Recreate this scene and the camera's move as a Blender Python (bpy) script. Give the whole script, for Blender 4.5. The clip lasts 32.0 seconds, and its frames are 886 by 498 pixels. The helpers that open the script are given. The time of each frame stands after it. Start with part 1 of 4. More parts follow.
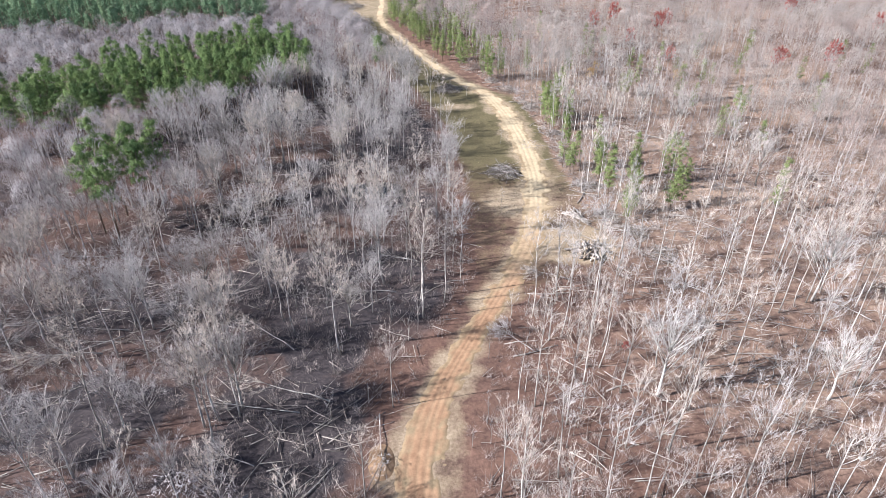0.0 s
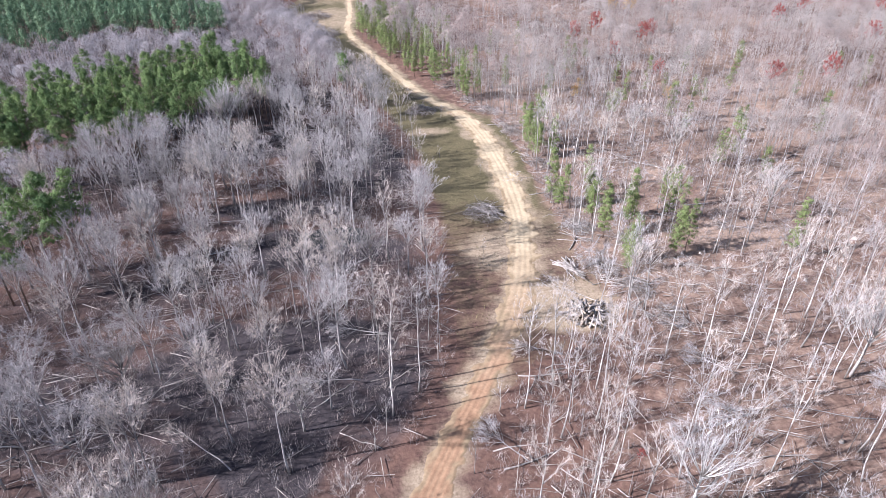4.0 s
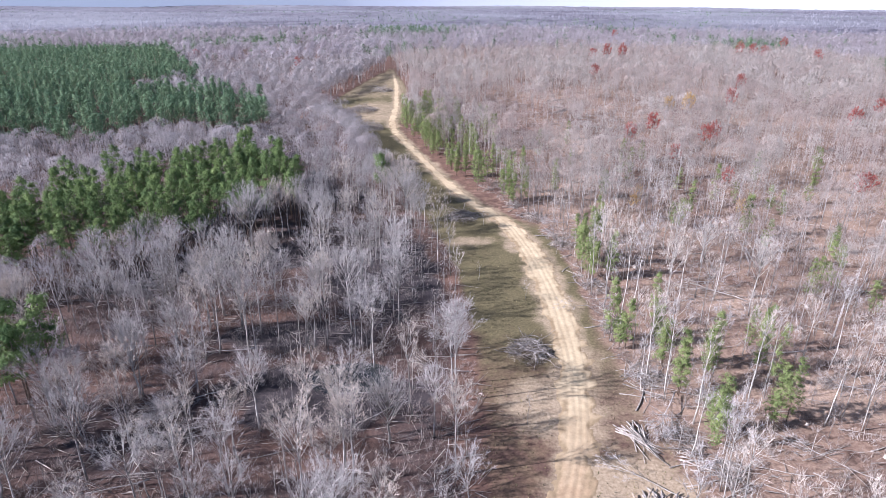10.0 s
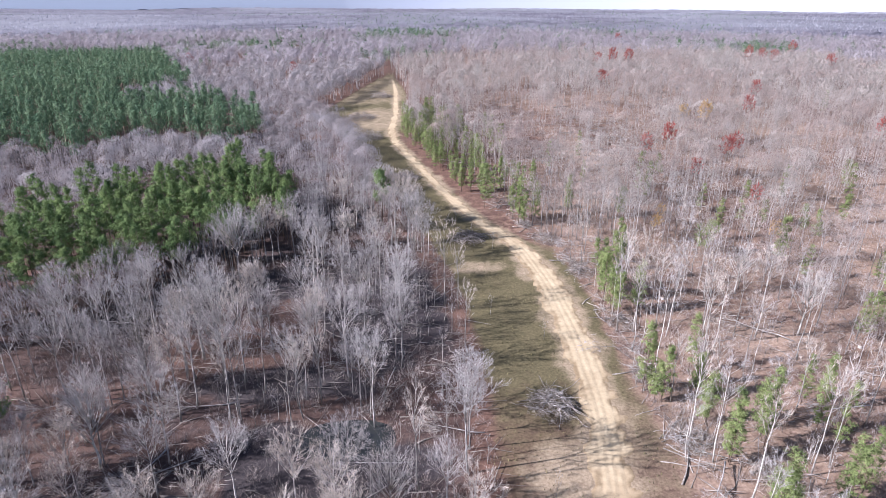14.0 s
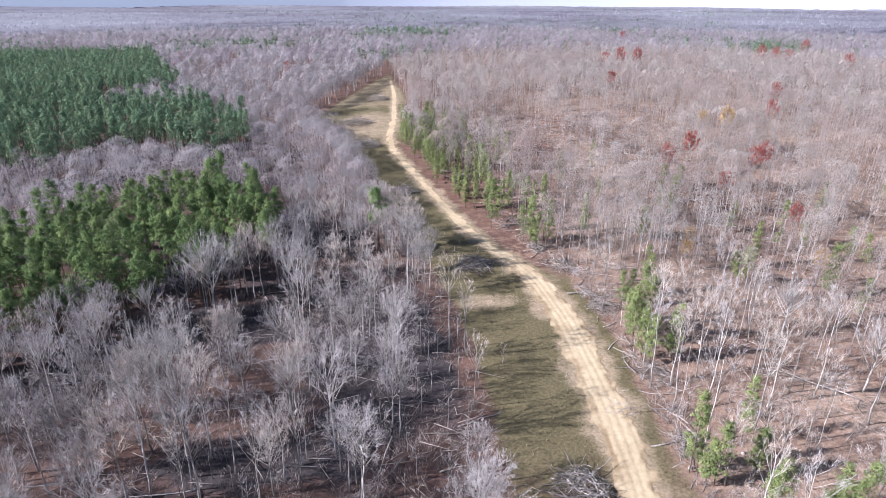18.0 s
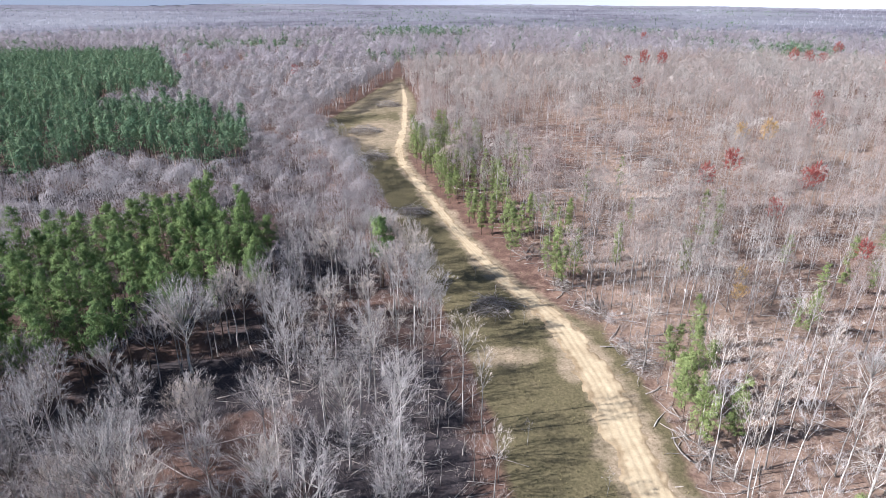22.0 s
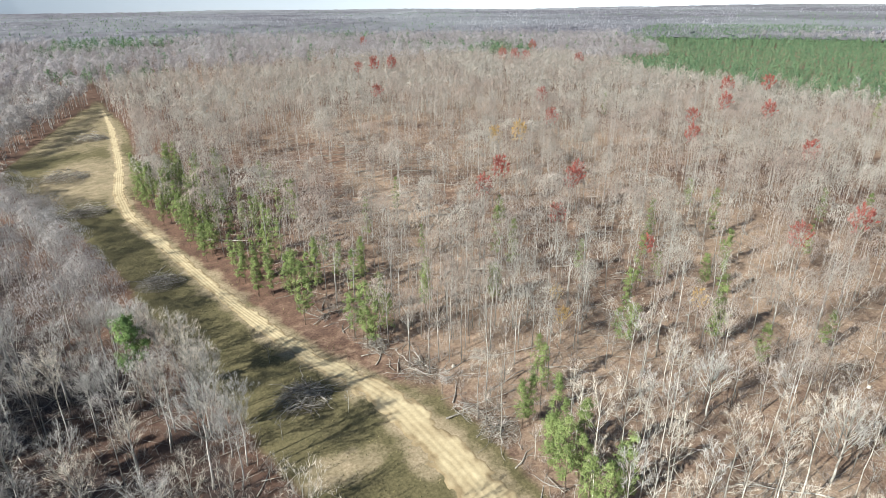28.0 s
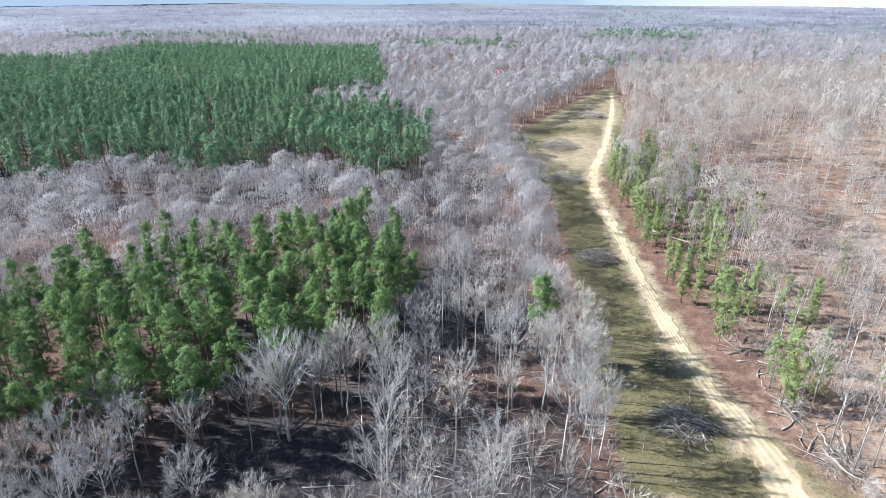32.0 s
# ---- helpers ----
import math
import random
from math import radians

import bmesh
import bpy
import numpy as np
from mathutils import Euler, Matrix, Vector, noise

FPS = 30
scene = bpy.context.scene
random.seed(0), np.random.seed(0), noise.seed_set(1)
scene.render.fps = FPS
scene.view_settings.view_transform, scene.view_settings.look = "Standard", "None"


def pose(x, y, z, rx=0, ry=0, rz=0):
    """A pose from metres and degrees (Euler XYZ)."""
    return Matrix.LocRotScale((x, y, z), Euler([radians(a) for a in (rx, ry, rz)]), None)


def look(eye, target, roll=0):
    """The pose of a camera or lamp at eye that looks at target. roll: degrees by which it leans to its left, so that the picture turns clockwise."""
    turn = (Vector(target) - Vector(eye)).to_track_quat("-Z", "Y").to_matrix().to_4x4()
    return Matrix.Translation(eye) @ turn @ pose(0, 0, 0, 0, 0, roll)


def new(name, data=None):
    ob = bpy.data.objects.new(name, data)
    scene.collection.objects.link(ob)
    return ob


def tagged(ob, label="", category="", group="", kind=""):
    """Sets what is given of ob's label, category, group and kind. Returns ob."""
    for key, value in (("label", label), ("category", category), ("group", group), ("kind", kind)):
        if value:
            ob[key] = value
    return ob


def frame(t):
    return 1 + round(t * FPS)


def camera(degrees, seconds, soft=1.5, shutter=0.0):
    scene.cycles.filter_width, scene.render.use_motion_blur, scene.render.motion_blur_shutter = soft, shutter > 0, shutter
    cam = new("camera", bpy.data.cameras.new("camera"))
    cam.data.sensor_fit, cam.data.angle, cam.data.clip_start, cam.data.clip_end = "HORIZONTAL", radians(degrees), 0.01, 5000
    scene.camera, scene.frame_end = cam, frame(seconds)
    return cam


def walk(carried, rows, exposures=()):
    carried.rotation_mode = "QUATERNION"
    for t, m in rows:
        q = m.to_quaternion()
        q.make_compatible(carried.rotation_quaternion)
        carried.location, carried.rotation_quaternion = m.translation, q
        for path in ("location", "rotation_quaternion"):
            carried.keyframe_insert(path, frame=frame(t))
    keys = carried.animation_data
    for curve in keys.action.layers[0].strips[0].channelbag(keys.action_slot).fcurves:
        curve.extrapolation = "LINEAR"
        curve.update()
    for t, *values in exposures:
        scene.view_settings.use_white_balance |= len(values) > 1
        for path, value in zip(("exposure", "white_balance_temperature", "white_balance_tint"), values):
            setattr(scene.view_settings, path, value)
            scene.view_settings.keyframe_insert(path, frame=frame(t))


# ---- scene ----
cam = camera(73.2, 32.0, 0.65)
PATH = [
    (0, (-6.39, 7.20, 60.10), (1.54, 92.63, 8.73), 0.05),
    (0.5, (-6.18, 9.82, 60.23), (3.09, 95.09, 8.82), 0.07),
    (1, (-5.98, 12.52, 60.35), (5.49, 97.49, 8.88), -0.03),
    (1.5, (-5.72, 15.23, 60.47), (6.22, 100.12, 8.99), -0.02),
    (2, (-5.39, 17.91, 60.58), (6.65, 102.78, 9.07), -0.03),
    (2.5, (-4.97, 20.43, 60.63), (7.04, 105.31, 9.14), -0.09),
    (4.5, (-2.78, 29.44, 60.39), (7.87, 114.78, 9.36), -0.06),
    (5, (-2.22, 31.50, 60.28), (6.57, 117.10, 9.34), 0.04),
    (5.1, (-2.13, 31.92, 60.25), (6.88, 119.94, 13.66), 0.00),
    (5.2, (-2.04, 32.33, 60.21), (7.26, 123.48, 20.14), -0.04),
    (5.3, (-1.95, 32.74, 60.17), (7.36, 124.25, 20.95), -0.08),
    (5.5, (-1.77, 33.56, 60.10), (7.48, 125.08, 20.87), -0.16),
    (6, (-1.37, 35.64, 60.02), (7.70, 127.20, 20.85), -0.13),
    (6.5, (-1.00, 37.63, 60.05), (8.00, 129.20, 20.87), -0.13),
    (7, (-0.63, 39.44, 60.11), (4.70, 131.29, 20.95), 0.05),
    (7.5, (-0.38, 41.10, 60.21), (4.69, 132.98, 21.06), 0.04),
    (8, (-0.23, 42.71, 60.26), (4.77, 134.60, 21.15), 0.03),
    (8.5, (-0.09, 44.35, 60.33), (4.90, 136.24, 21.22), 0.03),
    (9, (0.04, 45.98, 60.41), (5.01, 137.88, 21.29), 0.03),
    (9.5, (0.07, 47.61, 60.48), (5.03, 139.50, 21.35), 0.02),
    (10, (0.03, 49.20, 60.55), (5.06, 141.08, 21.39), 0.05),
    (10.5, (-0.02, 50.79, 60.58), (5.01, 142.66, 21.42), 0.05),
    (11, (-0.12, 52.40, 60.62), (4.87, 144.28, 21.46), 0.03),
    (11.5, (-0.21, 54.13, 60.67), (4.72, 146.02, 21.52), 0.02),
    (12, (-0.27, 56.08, 60.76), (4.63, 147.96, 21.59), -0.01),
    (12.5, (-0.32, 58.17, 60.80), (4.57, 150.05, 21.62), -0.05),
    (13, (-0.47, 60.26, 60.75), (4.53, 152.14, 21.59), -0.05),
    (13.5, (-0.79, 62.33, 60.64), (4.39, 154.30, 21.71), 0.02),
    (14, (-1.05, 64.44, 60.58), (4.29, 156.44, 21.74), 0.04),
    (14.5, (-1.14, 66.61, 60.61), (4.14, 158.59, 21.73), 0.07),
    (16.5, (-1.02, 75.61, 61.04), (4.32, 167.50, 21.95), 0.16),
    (17, (-1.00, 78.09, 61.02), (4.39, 169.91, 21.78), 0.09),
    (17.5, (-0.96, 80.58, 60.87), (4.45, 172.42, 21.67), 0.07),
    (18, (-0.94, 83.00, 60.68), (4.53, 174.84, 21.51), 0.01),
    (18.5, (-0.96, 85.34, 60.53), (4.61, 177.18, 21.36), 0.03),
    (19, (-1.01, 87.64, 60.50), (4.73, 179.48, 21.35), -0.01),
    (19.5, (-0.96, 90.00, 60.56), (4.80, 181.84, 21.41), 0.01),
    (20, (-0.85, 92.42, 60.72), (4.89, 184.24, 21.53), 0.02),
    (20.5, (-0.68, 94.87, 60.93), (3.80, 186.74, 21.68), 0.04),
    (21, (-0.46, 97.41, 61.17), (3.79, 189.26, 21.86), 0.01),
    (21.5, (-0.26, 100.10, 61.37), (3.77, 191.94, 22.01), -0.00),
    (22, (-0.11, 102.94, 61.51), (3.43, 194.80, 22.14), 0.05),
    (22.5, (0.05, 105.87, 61.62), (2.11, 197.77, 22.24), 0.11),
    (23, (0.18, 108.83, 61.68), (1.17, 200.74, 22.28), 0.19),
    (23.5, (0.33, 111.84, 61.71), (-0.13, 203.76, 22.33), 0.26),
    (24, (0.46, 114.93, 61.69), (-1.02, 206.84, 22.33), 0.33),
    (24.5, (0.50, 118.10, 61.70), (4.01, 209.96, 22.33), 0.04),
    (25, (0.40, 121.16, 61.80), (6.22, 212.90, 22.42), -0.09),
    (25.5, (0.15, 123.66, 62.02), (14.13, 214.51, 22.64), -0.32),
    (27.5, (-2.39, 128.70, 62.44), (20.48, 217.89, 23.43), 0.26),
    (28, (-3.24, 129.41, 62.48), (40.00, 210.72, 23.50), -0.51),
    (28.5, (-4.01, 129.76, 62.47), (43.11, 208.91, 23.53), -0.55),
    (29, (-4.45, 129.91, 62.37), (43.14, 208.80, 23.47), -0.47),
    (29.5, (-4.42, 130.04, 62.17), (41.25, 210.05, 23.26), -0.46),
    (30, (-3.62, 130.23, 61.81), (25.13, 217.67, 22.72), -0.21),
    (30.5, (-2.06, 130.60, 61.46), (-6.65, 222.40, 22.07), 0.07),
    (31, (-0.31, 131.22, 61.21), (-22.79, 220.31, 21.75), 0.40),
    (31.5, (1.02, 131.95, 61.03), (-24.64, 220.23, 21.67), 0.25),
    (32, (2.01, 132.73, 60.88), (-25.75, 220.37, 21.51), 0.03),
]
EXPOSURES = [(0, 1.62, 5680, 12), (6, 1.58, 5400, 21), (12, 1.46, 5500, 20), (23, 1.47, 5640, 11), (28, 1.32, 6050, -2), (30, 1.17, 5950, -2), (32, 1.86, 5380, 3)]
walk(cam, [(t, look(eye, target, roll)) for t, eye, target, roll in PATH], EXPOSURES)

# ---- light ----
SUN_AZ, SUN_EL = radians(262), radians(31)   # compass bearing from +y clockwise, height
world = bpy.data.worlds.new("sky")
scene.world = world
world.use_nodes = True
wn = world.node_tree
sky = wn.nodes.new("ShaderNodeTexSky")
sky.sky_type, sky.sun_disc = "NISHITA", False
sky.sun_elevation, sky.sun_rotation = SUN_EL, SUN_AZ
sky.air_density, sky.dust_density = 1.0, 0.6
wn.links.new(sky.outputs[0], wn.nodes["Background"].inputs[0])
wn.nodes["Background"].inputs[1].default_value = 0.05
sun = new("sun", bpy.data.lights.new("sun", "SUN"))
sun.data.energy, sun.data.angle, sun.data.color = 5.0, radians(0.6), (1.0, 0.95, 0.88)
sun.matrix_world = look((math.sin(SUN_AZ) * 100, math.cos(SUN_AZ) * 100, math.tan(SUN_EL) * 100), (0, 0, 0))


# ---- materials ----
def material(name, dark, light, scale=1.0, rough=0.9, bump=0.0, big=None, big_scale=0.05, rand="", spread=0.25, thin=0.0):
    """Two-scale noise between two colours, a broad stain of a third, and a change from piece to piece."""
    m = bpy.data.materials.new(name)
    m.use_nodes = True
    n, l = m.node_tree.nodes, m.node_tree.links
    b = n["Principled BSDF"]
    b.inputs["Roughness"].default_value = rough
    b.inputs["Specular IOR Level"].default_value = 0.05
    geo = n.new("ShaderNodeNewGeometry")
    fine = n.new("ShaderNodeTexNoise")
    fine.inputs["Scale"].default_value, fine.inputs["Detail"].default_value = scale, 5
    l.new(geo.outputs["Position"], fine.inputs["Vector"])
    ramp = n.new("ShaderNodeValToRGB")
    ramp.color_ramp.elements[0].color, ramp.color_ramp.elements[1].color = (*dark, 1), (*light, 1)
    ramp.color_ramp.elements[0].position, ramp.color_ramp.elements[1].position = 0.33, 0.68
    l.new(fine.outputs[0], ramp.inputs[0])
    col = ramp.outputs[0]
    if big:
        wide = n.new("ShaderNodeTexNoise")
        wide.inputs["Scale"].default_value, wide.inputs["Detail"].default_value = big_scale, 4
        l.new(geo.outputs["Position"], wide.inputs["Vector"])
        edge = n.new("ShaderNodeMapRange")
        edge.inputs[1].default_value, edge.inputs[2].default_value = 0.42, 0.62
        l.new(wide.outputs[0], edge.inputs[0])
        mix = n.new("ShaderNodeMix")
        mix.data_type = "RGBA"
        l.new(edge.outputs[0], mix.inputs[0])
        l.new(col, mix.inputs[6])
        mix.inputs[7].default_value = (*big, 1)
        col = mix.outputs[2]
    if rand:
        if rand == "object":
            r = n.new("ShaderNodeObjectInfo").outputs["Random"]
        else:
            r = geo.outputs["Random Per Island"]
        val = n.new("ShaderNodeMapRange")
        val.inputs[3].default_value, val.inputs[4].default_value = 1 - spread, 1 + spread
        l.new(r, val.inputs[0])
        hsv = n.new("ShaderNodeHueSaturation")
        l.new(val.outputs[0], hsv.inputs["Value"])
        l.new(col, hsv.inputs["Color"])
        col = hsv.outputs[0]
    l.new(col, b.inputs["Base Color"])
    if thin:
        through_leaf, both = n.new("ShaderNodeBsdfTranslucent"), n.new("ShaderNodeMixShader")
        both.inputs[0].default_value = thin
        l.new(col, through_leaf.inputs[0]), l.new(b.outputs[0], both.inputs[1]), l.new(through_leaf.outputs[0], both.inputs[2])
        l.new(both.outputs[0], n["Material Output"].inputs[0])
    if bump:
        bp = n.new("ShaderNodeBump")
        bp.inputs["Strength"].default_value, bp.inputs["Distance"].default_value = 0.6, bump
        l.new(fine.outputs[0], bp.inputs["Height"])
        l.new(bp.outputs[0], b.inputs["Normal"])
    return m


BARK = material("pale_bark", (0.22, 0.195, 0.173), (0.46, 0.42, 0.378), 1.0, 0.9, 0.02, rand="object", spread=0.4)
BARK_GREY = material("grey_bark", (0.2, 0.18, 0.166), (0.44, 0.402, 0.375), 1.0, 0.9, 0.02, rand="object", spread=0.3)
BARK_WHITE = material("white_bark", (0.36, 0.33, 0.295), (0.62, 0.585, 0.54), 1.2, 0.85, 0.02)
TWIG = material("grey_twigs", (0.29, 0.258, 0.245), (0.49, 0.445, 0.42), 0.35, 0.95, rand="island", spread=0.22)
TWIG_TAN = material("tan_twigs", (0.34, 0.28, 0.235), (0.58, 0.495, 0.42), 0.35, 0.95, rand="island", spread=0.22)
TWIG_EAST = material("warm_dull_twigs", (0.28, 0.245, 0.215), (0.52, 0.465, 0.415), 0.16, 0.95, big=(0.36, 0.285, 0.25), big_scale=0.04, rand="island", spread=0.12, thin=0.45)
TWIG_MID = material("dull_twigs", (0.27, 0.243, 0.238), (0.46, 0.42, 0.413), 0.13, 0.95, big=(0.28, 0.243, 0.237), big_scale=0.05, rand="island", spread=0.1, thin=0.4)
# paler, lavender copy of the twigs: distance haze is put into the colour
TWIG_FAR = material("hazed_twigs", (0.30, 0.267, 0.272), (0.48, 0.435, 0.44), 0.1, 0.95, big=(0.29, 0.25, 0.26), big_scale=0.02, rand="island", spread=0.12, thin=0.45)
RED = material("red_maple_buds", (0.30, 0.08, 0.068), (0.47, 0.16, 0.135), 1.0, 0.9, rand="island", spread=0.2, thin=0.35)
TAN_LEAF = material("tan_leaves", (0.38, 0.24, 0.10), (0.55, 0.38, 0.18), 1.0, 0.9, rand="island", spread=0.3)
NEEDLE = material("pine_needles", (0.08, 0.125, 0.048), (0.19, 0.245, 0.088), 0.3, 0.7, rand="island", spread=0.3, thin=0.25)
NEEDLE_PALE = material("pale_pine_needles", (0.125, 0.155, 0.058), (0.25, 0.285, 0.112), 0.4, 0.7, rand="island", spread=0.3, thin=0.3)
# bluer than the near needles, with the haze of distance mixed into the colour
NEEDLE_FAR = material("hazed_needles", (0.08, 0.132, 0.078), (0.168, 0.226, 0.124), 0.12, 0.8, rand="island", spread=0.2, thin=0.25)
PINE_BARK = material("pine_bark", (0.14, 0.10, 0.08), (0.28, 0.21, 0.16), 2.0, 0.95, 0.03)
DEAD = material("weathered_wood", (0.16, 0.135, 0.118), (0.37, 0.325, 0.285), 2.0, 0.9, 0.02, rand="object", spread=0.35)
PILE_WOOD = material("heaped_branches", (0.11, 0.09, 0.08), (0.38, 0.34, 0.31), 1.5, 0.9, 0.02, rand="object", spread=0.5)
DEAD_STUFF = material("weathered_slash", (0.17, 0.14, 0.12), (0.42, 0.37, 0.32), 0.6, 0.9, rand="island", spread=0.4)
CUT_WOOD = material("fresh_cut_wood", (0.23, 0.178, 0.13), (0.38, 0.305, 0.235), 3.0, 0.85)
DIRT = material("loose_dirt", (0.13, 0.08, 0.048), (0.27, 0.175, 0.105), 1.2, 0.95, 0.1)
GRASS = material("dry_grass", (0.07, 0.068, 0.03), (0.20, 0.165, 0.085), 0.3, 0.9, rand="island", spread=0.4)
SHRUB = material("shrub_twigs", (0.15, 0.123, 0.11), (0.38, 0.32, 0.285), 0.25, 0.95, rand="island", spread=0.35)
# pale lavender greys: haze over the furthest woods is painted into them
CANOPY = material("hazed_canopy", (0.2, 0.185, 0.215), (0.32, 0.295, 0.325), 0.02, 1.0, big=(0.37, 0.36, 0.385), big_scale=0.0018, rand="island", spread=0.12, thin=0.45)
WATER = material("pond_water", (0.02, 0.022, 0.025), (0.035, 0.035, 0.03), 0.5, 0.08)
WATER.node_tree.nodes["Principled BSDF"].inputs["Specular IOR Level"].default_value = 0.25


# ---- plan ----
EDGE_Y = np.array([-100, 45, 60, 72, 84, 97, 119, 141, 158, 180, 200, 234, 275, 310, 350, 393, 460, 520, 560.0])
EDGE_L = np.array([-14, -10, -9, -4, 3, 8, 9, 11, 11, 10, 7, -2, -10, -19, -33, -49, -36, -24, -14.0])
EDGE_RY = np.array([-100, 45, 60, 72, 84, 93, 100, 112, 125, 160, 182, 205, 221, 250, 287, 325, 345, 380, 456, 520, 560.0])
EDGE_R = np.array([-4, -1, 1, 4, 10, 20, 34, 37, 36, 36, 37, 35, 28, 20, 9, -2, -3, -2, -3, -11, -12.0])
ROAD_Y = np.array([-100, 40, 53, 59, 68, 78, 88, 104, 120, 140, 160, 185, 206, 224, 252, 289, 323, 347, 380, 414, 455, 500, 530.0])
ROAD_X = np.array([-9, -6, -5, -4.5, -1.5, 4, 10, 18.5, 24.5, 29, 30.2, 30, 27.6, 19, 10.5, 1, -7, -9.2, -7.5, -8, -8.5, -11, -13.0])
ROAD_W = np.array([5, 5.5, 5.5, 6, 5.5, 4.8, 5, 6, 6.5, 6.5, 6.5, 7, 6.5, 4.2, 3.6, 3.6, 3.8, 4, 3.6, 3.2, 3, 2, 1.0])
PINES_A = [(-125, 185), (-105, 196), (-93, 216), (-80, 235), (-62, 252), (-42, 250), (-35, 232), (-31, 208), (-40, 203), (-44, 194), (-54, 184), (-66, 174), (-80, 166), (-122, 156)]
PINES_B = [(-700, 200), (-400, 205), (-260, 228), (-170, 256), (-150, 288), (-120, 274), (-112, 310), (-84, 301), (-63, 293), (-62, 320), (-72, 352), (-105, 391), (-170, 405), (-140, 470), (-244, 694), (-480, 650), (-430, 520), (-700, 480)]
PINES_C = [(325, 480), (390, 530), (480, 560), (640, 800), (916, 999), (1100, 800), (1000, 640), (760, 700), (840, 480), (700, 330), (520, 300), (345, 299), (318, 338)]


def lattice(ix, iy, seed):
    h = (ix.astype(np.int64) * 374761393 + iy.astype(np.int64) * 668265263 + seed * 974711) & 0x7FFFFFFF
    h = ((h ^ (h >> 13)) * 1274126177) & 0x7FFFFFFF
    return ((h ^ (h >> 16)) & 0xFFFF) / 65535.0


def field(x, y, size, seed=0, octaves=3):
    """Smooth noise between 0 and 1, with lumps about size metres wide."""
    total, weight = 0.0, 0.0
    for k in range(octaves):
        s = size / 2 ** k
        fx, fy = np.asarray(x, float) / s, np.asarray(y, float) / s
        ix, iy = np.floor(fx), np.floor(fy)
        u, v = fx - ix, fy - iy
        u, v = u * u * (3 - 2 * u), v * v * (3 - 2 * v)
        a = lattice(ix, iy, seed + k) * (1 - u) + lattice(ix + 1, iy, seed + k) * u
        b = lattice(ix, iy + 1, seed + k) * (1 - u) + lattice(ix + 1, iy + 1, seed + k) * u
        total, weight = total + (a * (1 - v) + b * v) / 2 ** k, weight + 1 / 2 ** k
    return total / weight


def smooth(x, a, b):
    t = np.clip((x - a) / (b - a), 0, 1)
    return t * t * (3 - 2 * t)


def left_edge(y):
    return np.interp(y, EDGE_Y, EDGE_L)


def right_edge(y):
    return np.interp(y, EDGE_RY, EDGE_R)


def road_x(y):
    return np.interp(y, ROAD_Y, ROAD_X)


def height(x, y):
    """The lie of the land: almost level, with a low rise to the north-east and rolling far ground."""
    x, y = np.asarray(x, float), np.asarray(y, float)
    z = 9 * smooth(np.hypot((x - 170) / 1.0, (y - 520) / 1.3), 330, 60)
    far = smooth(np.hypot(x, y), 700, 1800)
    z = z + far * 26 * (field(x, y, 900, 5, 2) - 0.5)
    inside = smooth(x, left_edge(y) - 2, left_edge(y) + 2) * smooth(-x, -right_edge(y) - 2, -right_edge(y) + 2)
    z = z + (field(x, y, 14, 9, 3) - 0.5) * 0.9 * (1 - 0.75 * inside) * (1 - far)
    z = z - 0.8 * smooth(np.hypot((x + 12) / 10, (y - 136) / 6), 1.15, 0.35)
    return z


def inside(poly, x, y):
    p = np.array(poly, float)
    hit = np.zeros(np.shape(x), bool)
    for (ax, ay), (bx, by) in zip(p, np.roll(p, -1, 0)):
        if ay != by:
            hit ^= ((ay > y) != (by > y)) & (x < (bx - ax) * (y - ay) / (by - ay) + ax)
    return hit


# ---- mesh tools ----
def mesh_of(name, pieces, mats):
    """One mesh from pieces of (verts, tris, material slot)."""
    me = bpy.data.meshes.new(name)
    vs, fs, ms, at = [], [], [], 0
    for v, f, s in pieces:
        if len(f):
            vs.append(v), fs.append(f + at), ms.append(np.full(len(f), s, np.int32))
            at += len(v)
    v, f, s = np.concatenate(vs).astype(np.float32), np.concatenate(fs).astype(np.int32), np.concatenate(ms)
    me.vertices.add(len(v))
    me.vertices.foreach_set("co", v.ravel())
    me.loops.add(f.size)
    me.loops.foreach_set("vertex_index", f.ravel())
    me.polygons.add(len(f))
    me.polygons.foreach_set("loop_start", np.arange(0, f.size, 3, dtype=np.int32))
    me.polygons.foreach_set("loop_total", np.full(len(f), 3, np.int32))
    me.polygons.foreach_set("material_index", s)
    for m in mats:
        me.materials.append(m)
    me.update(calc_edges=True)
    return me


def part(name, me, parent, label=""):
    ob = new(name, me)
    ob.parent = parent
    return tagged(ob, label)


def frames_of(d):
    d = d / np.maximum(np.linalg.norm(d, axis=-1, keepdims=True), 1e-9)
    ref = np.where(np.abs(d[..., 2:3]) > 0.9, [1.0, 0, 0], [0, 0, 1.0])
    u = np.cross(d, ref)
    u /= np.linalg.norm(u, axis=-1, keepdims=True)
    return u, np.cross(d, u)


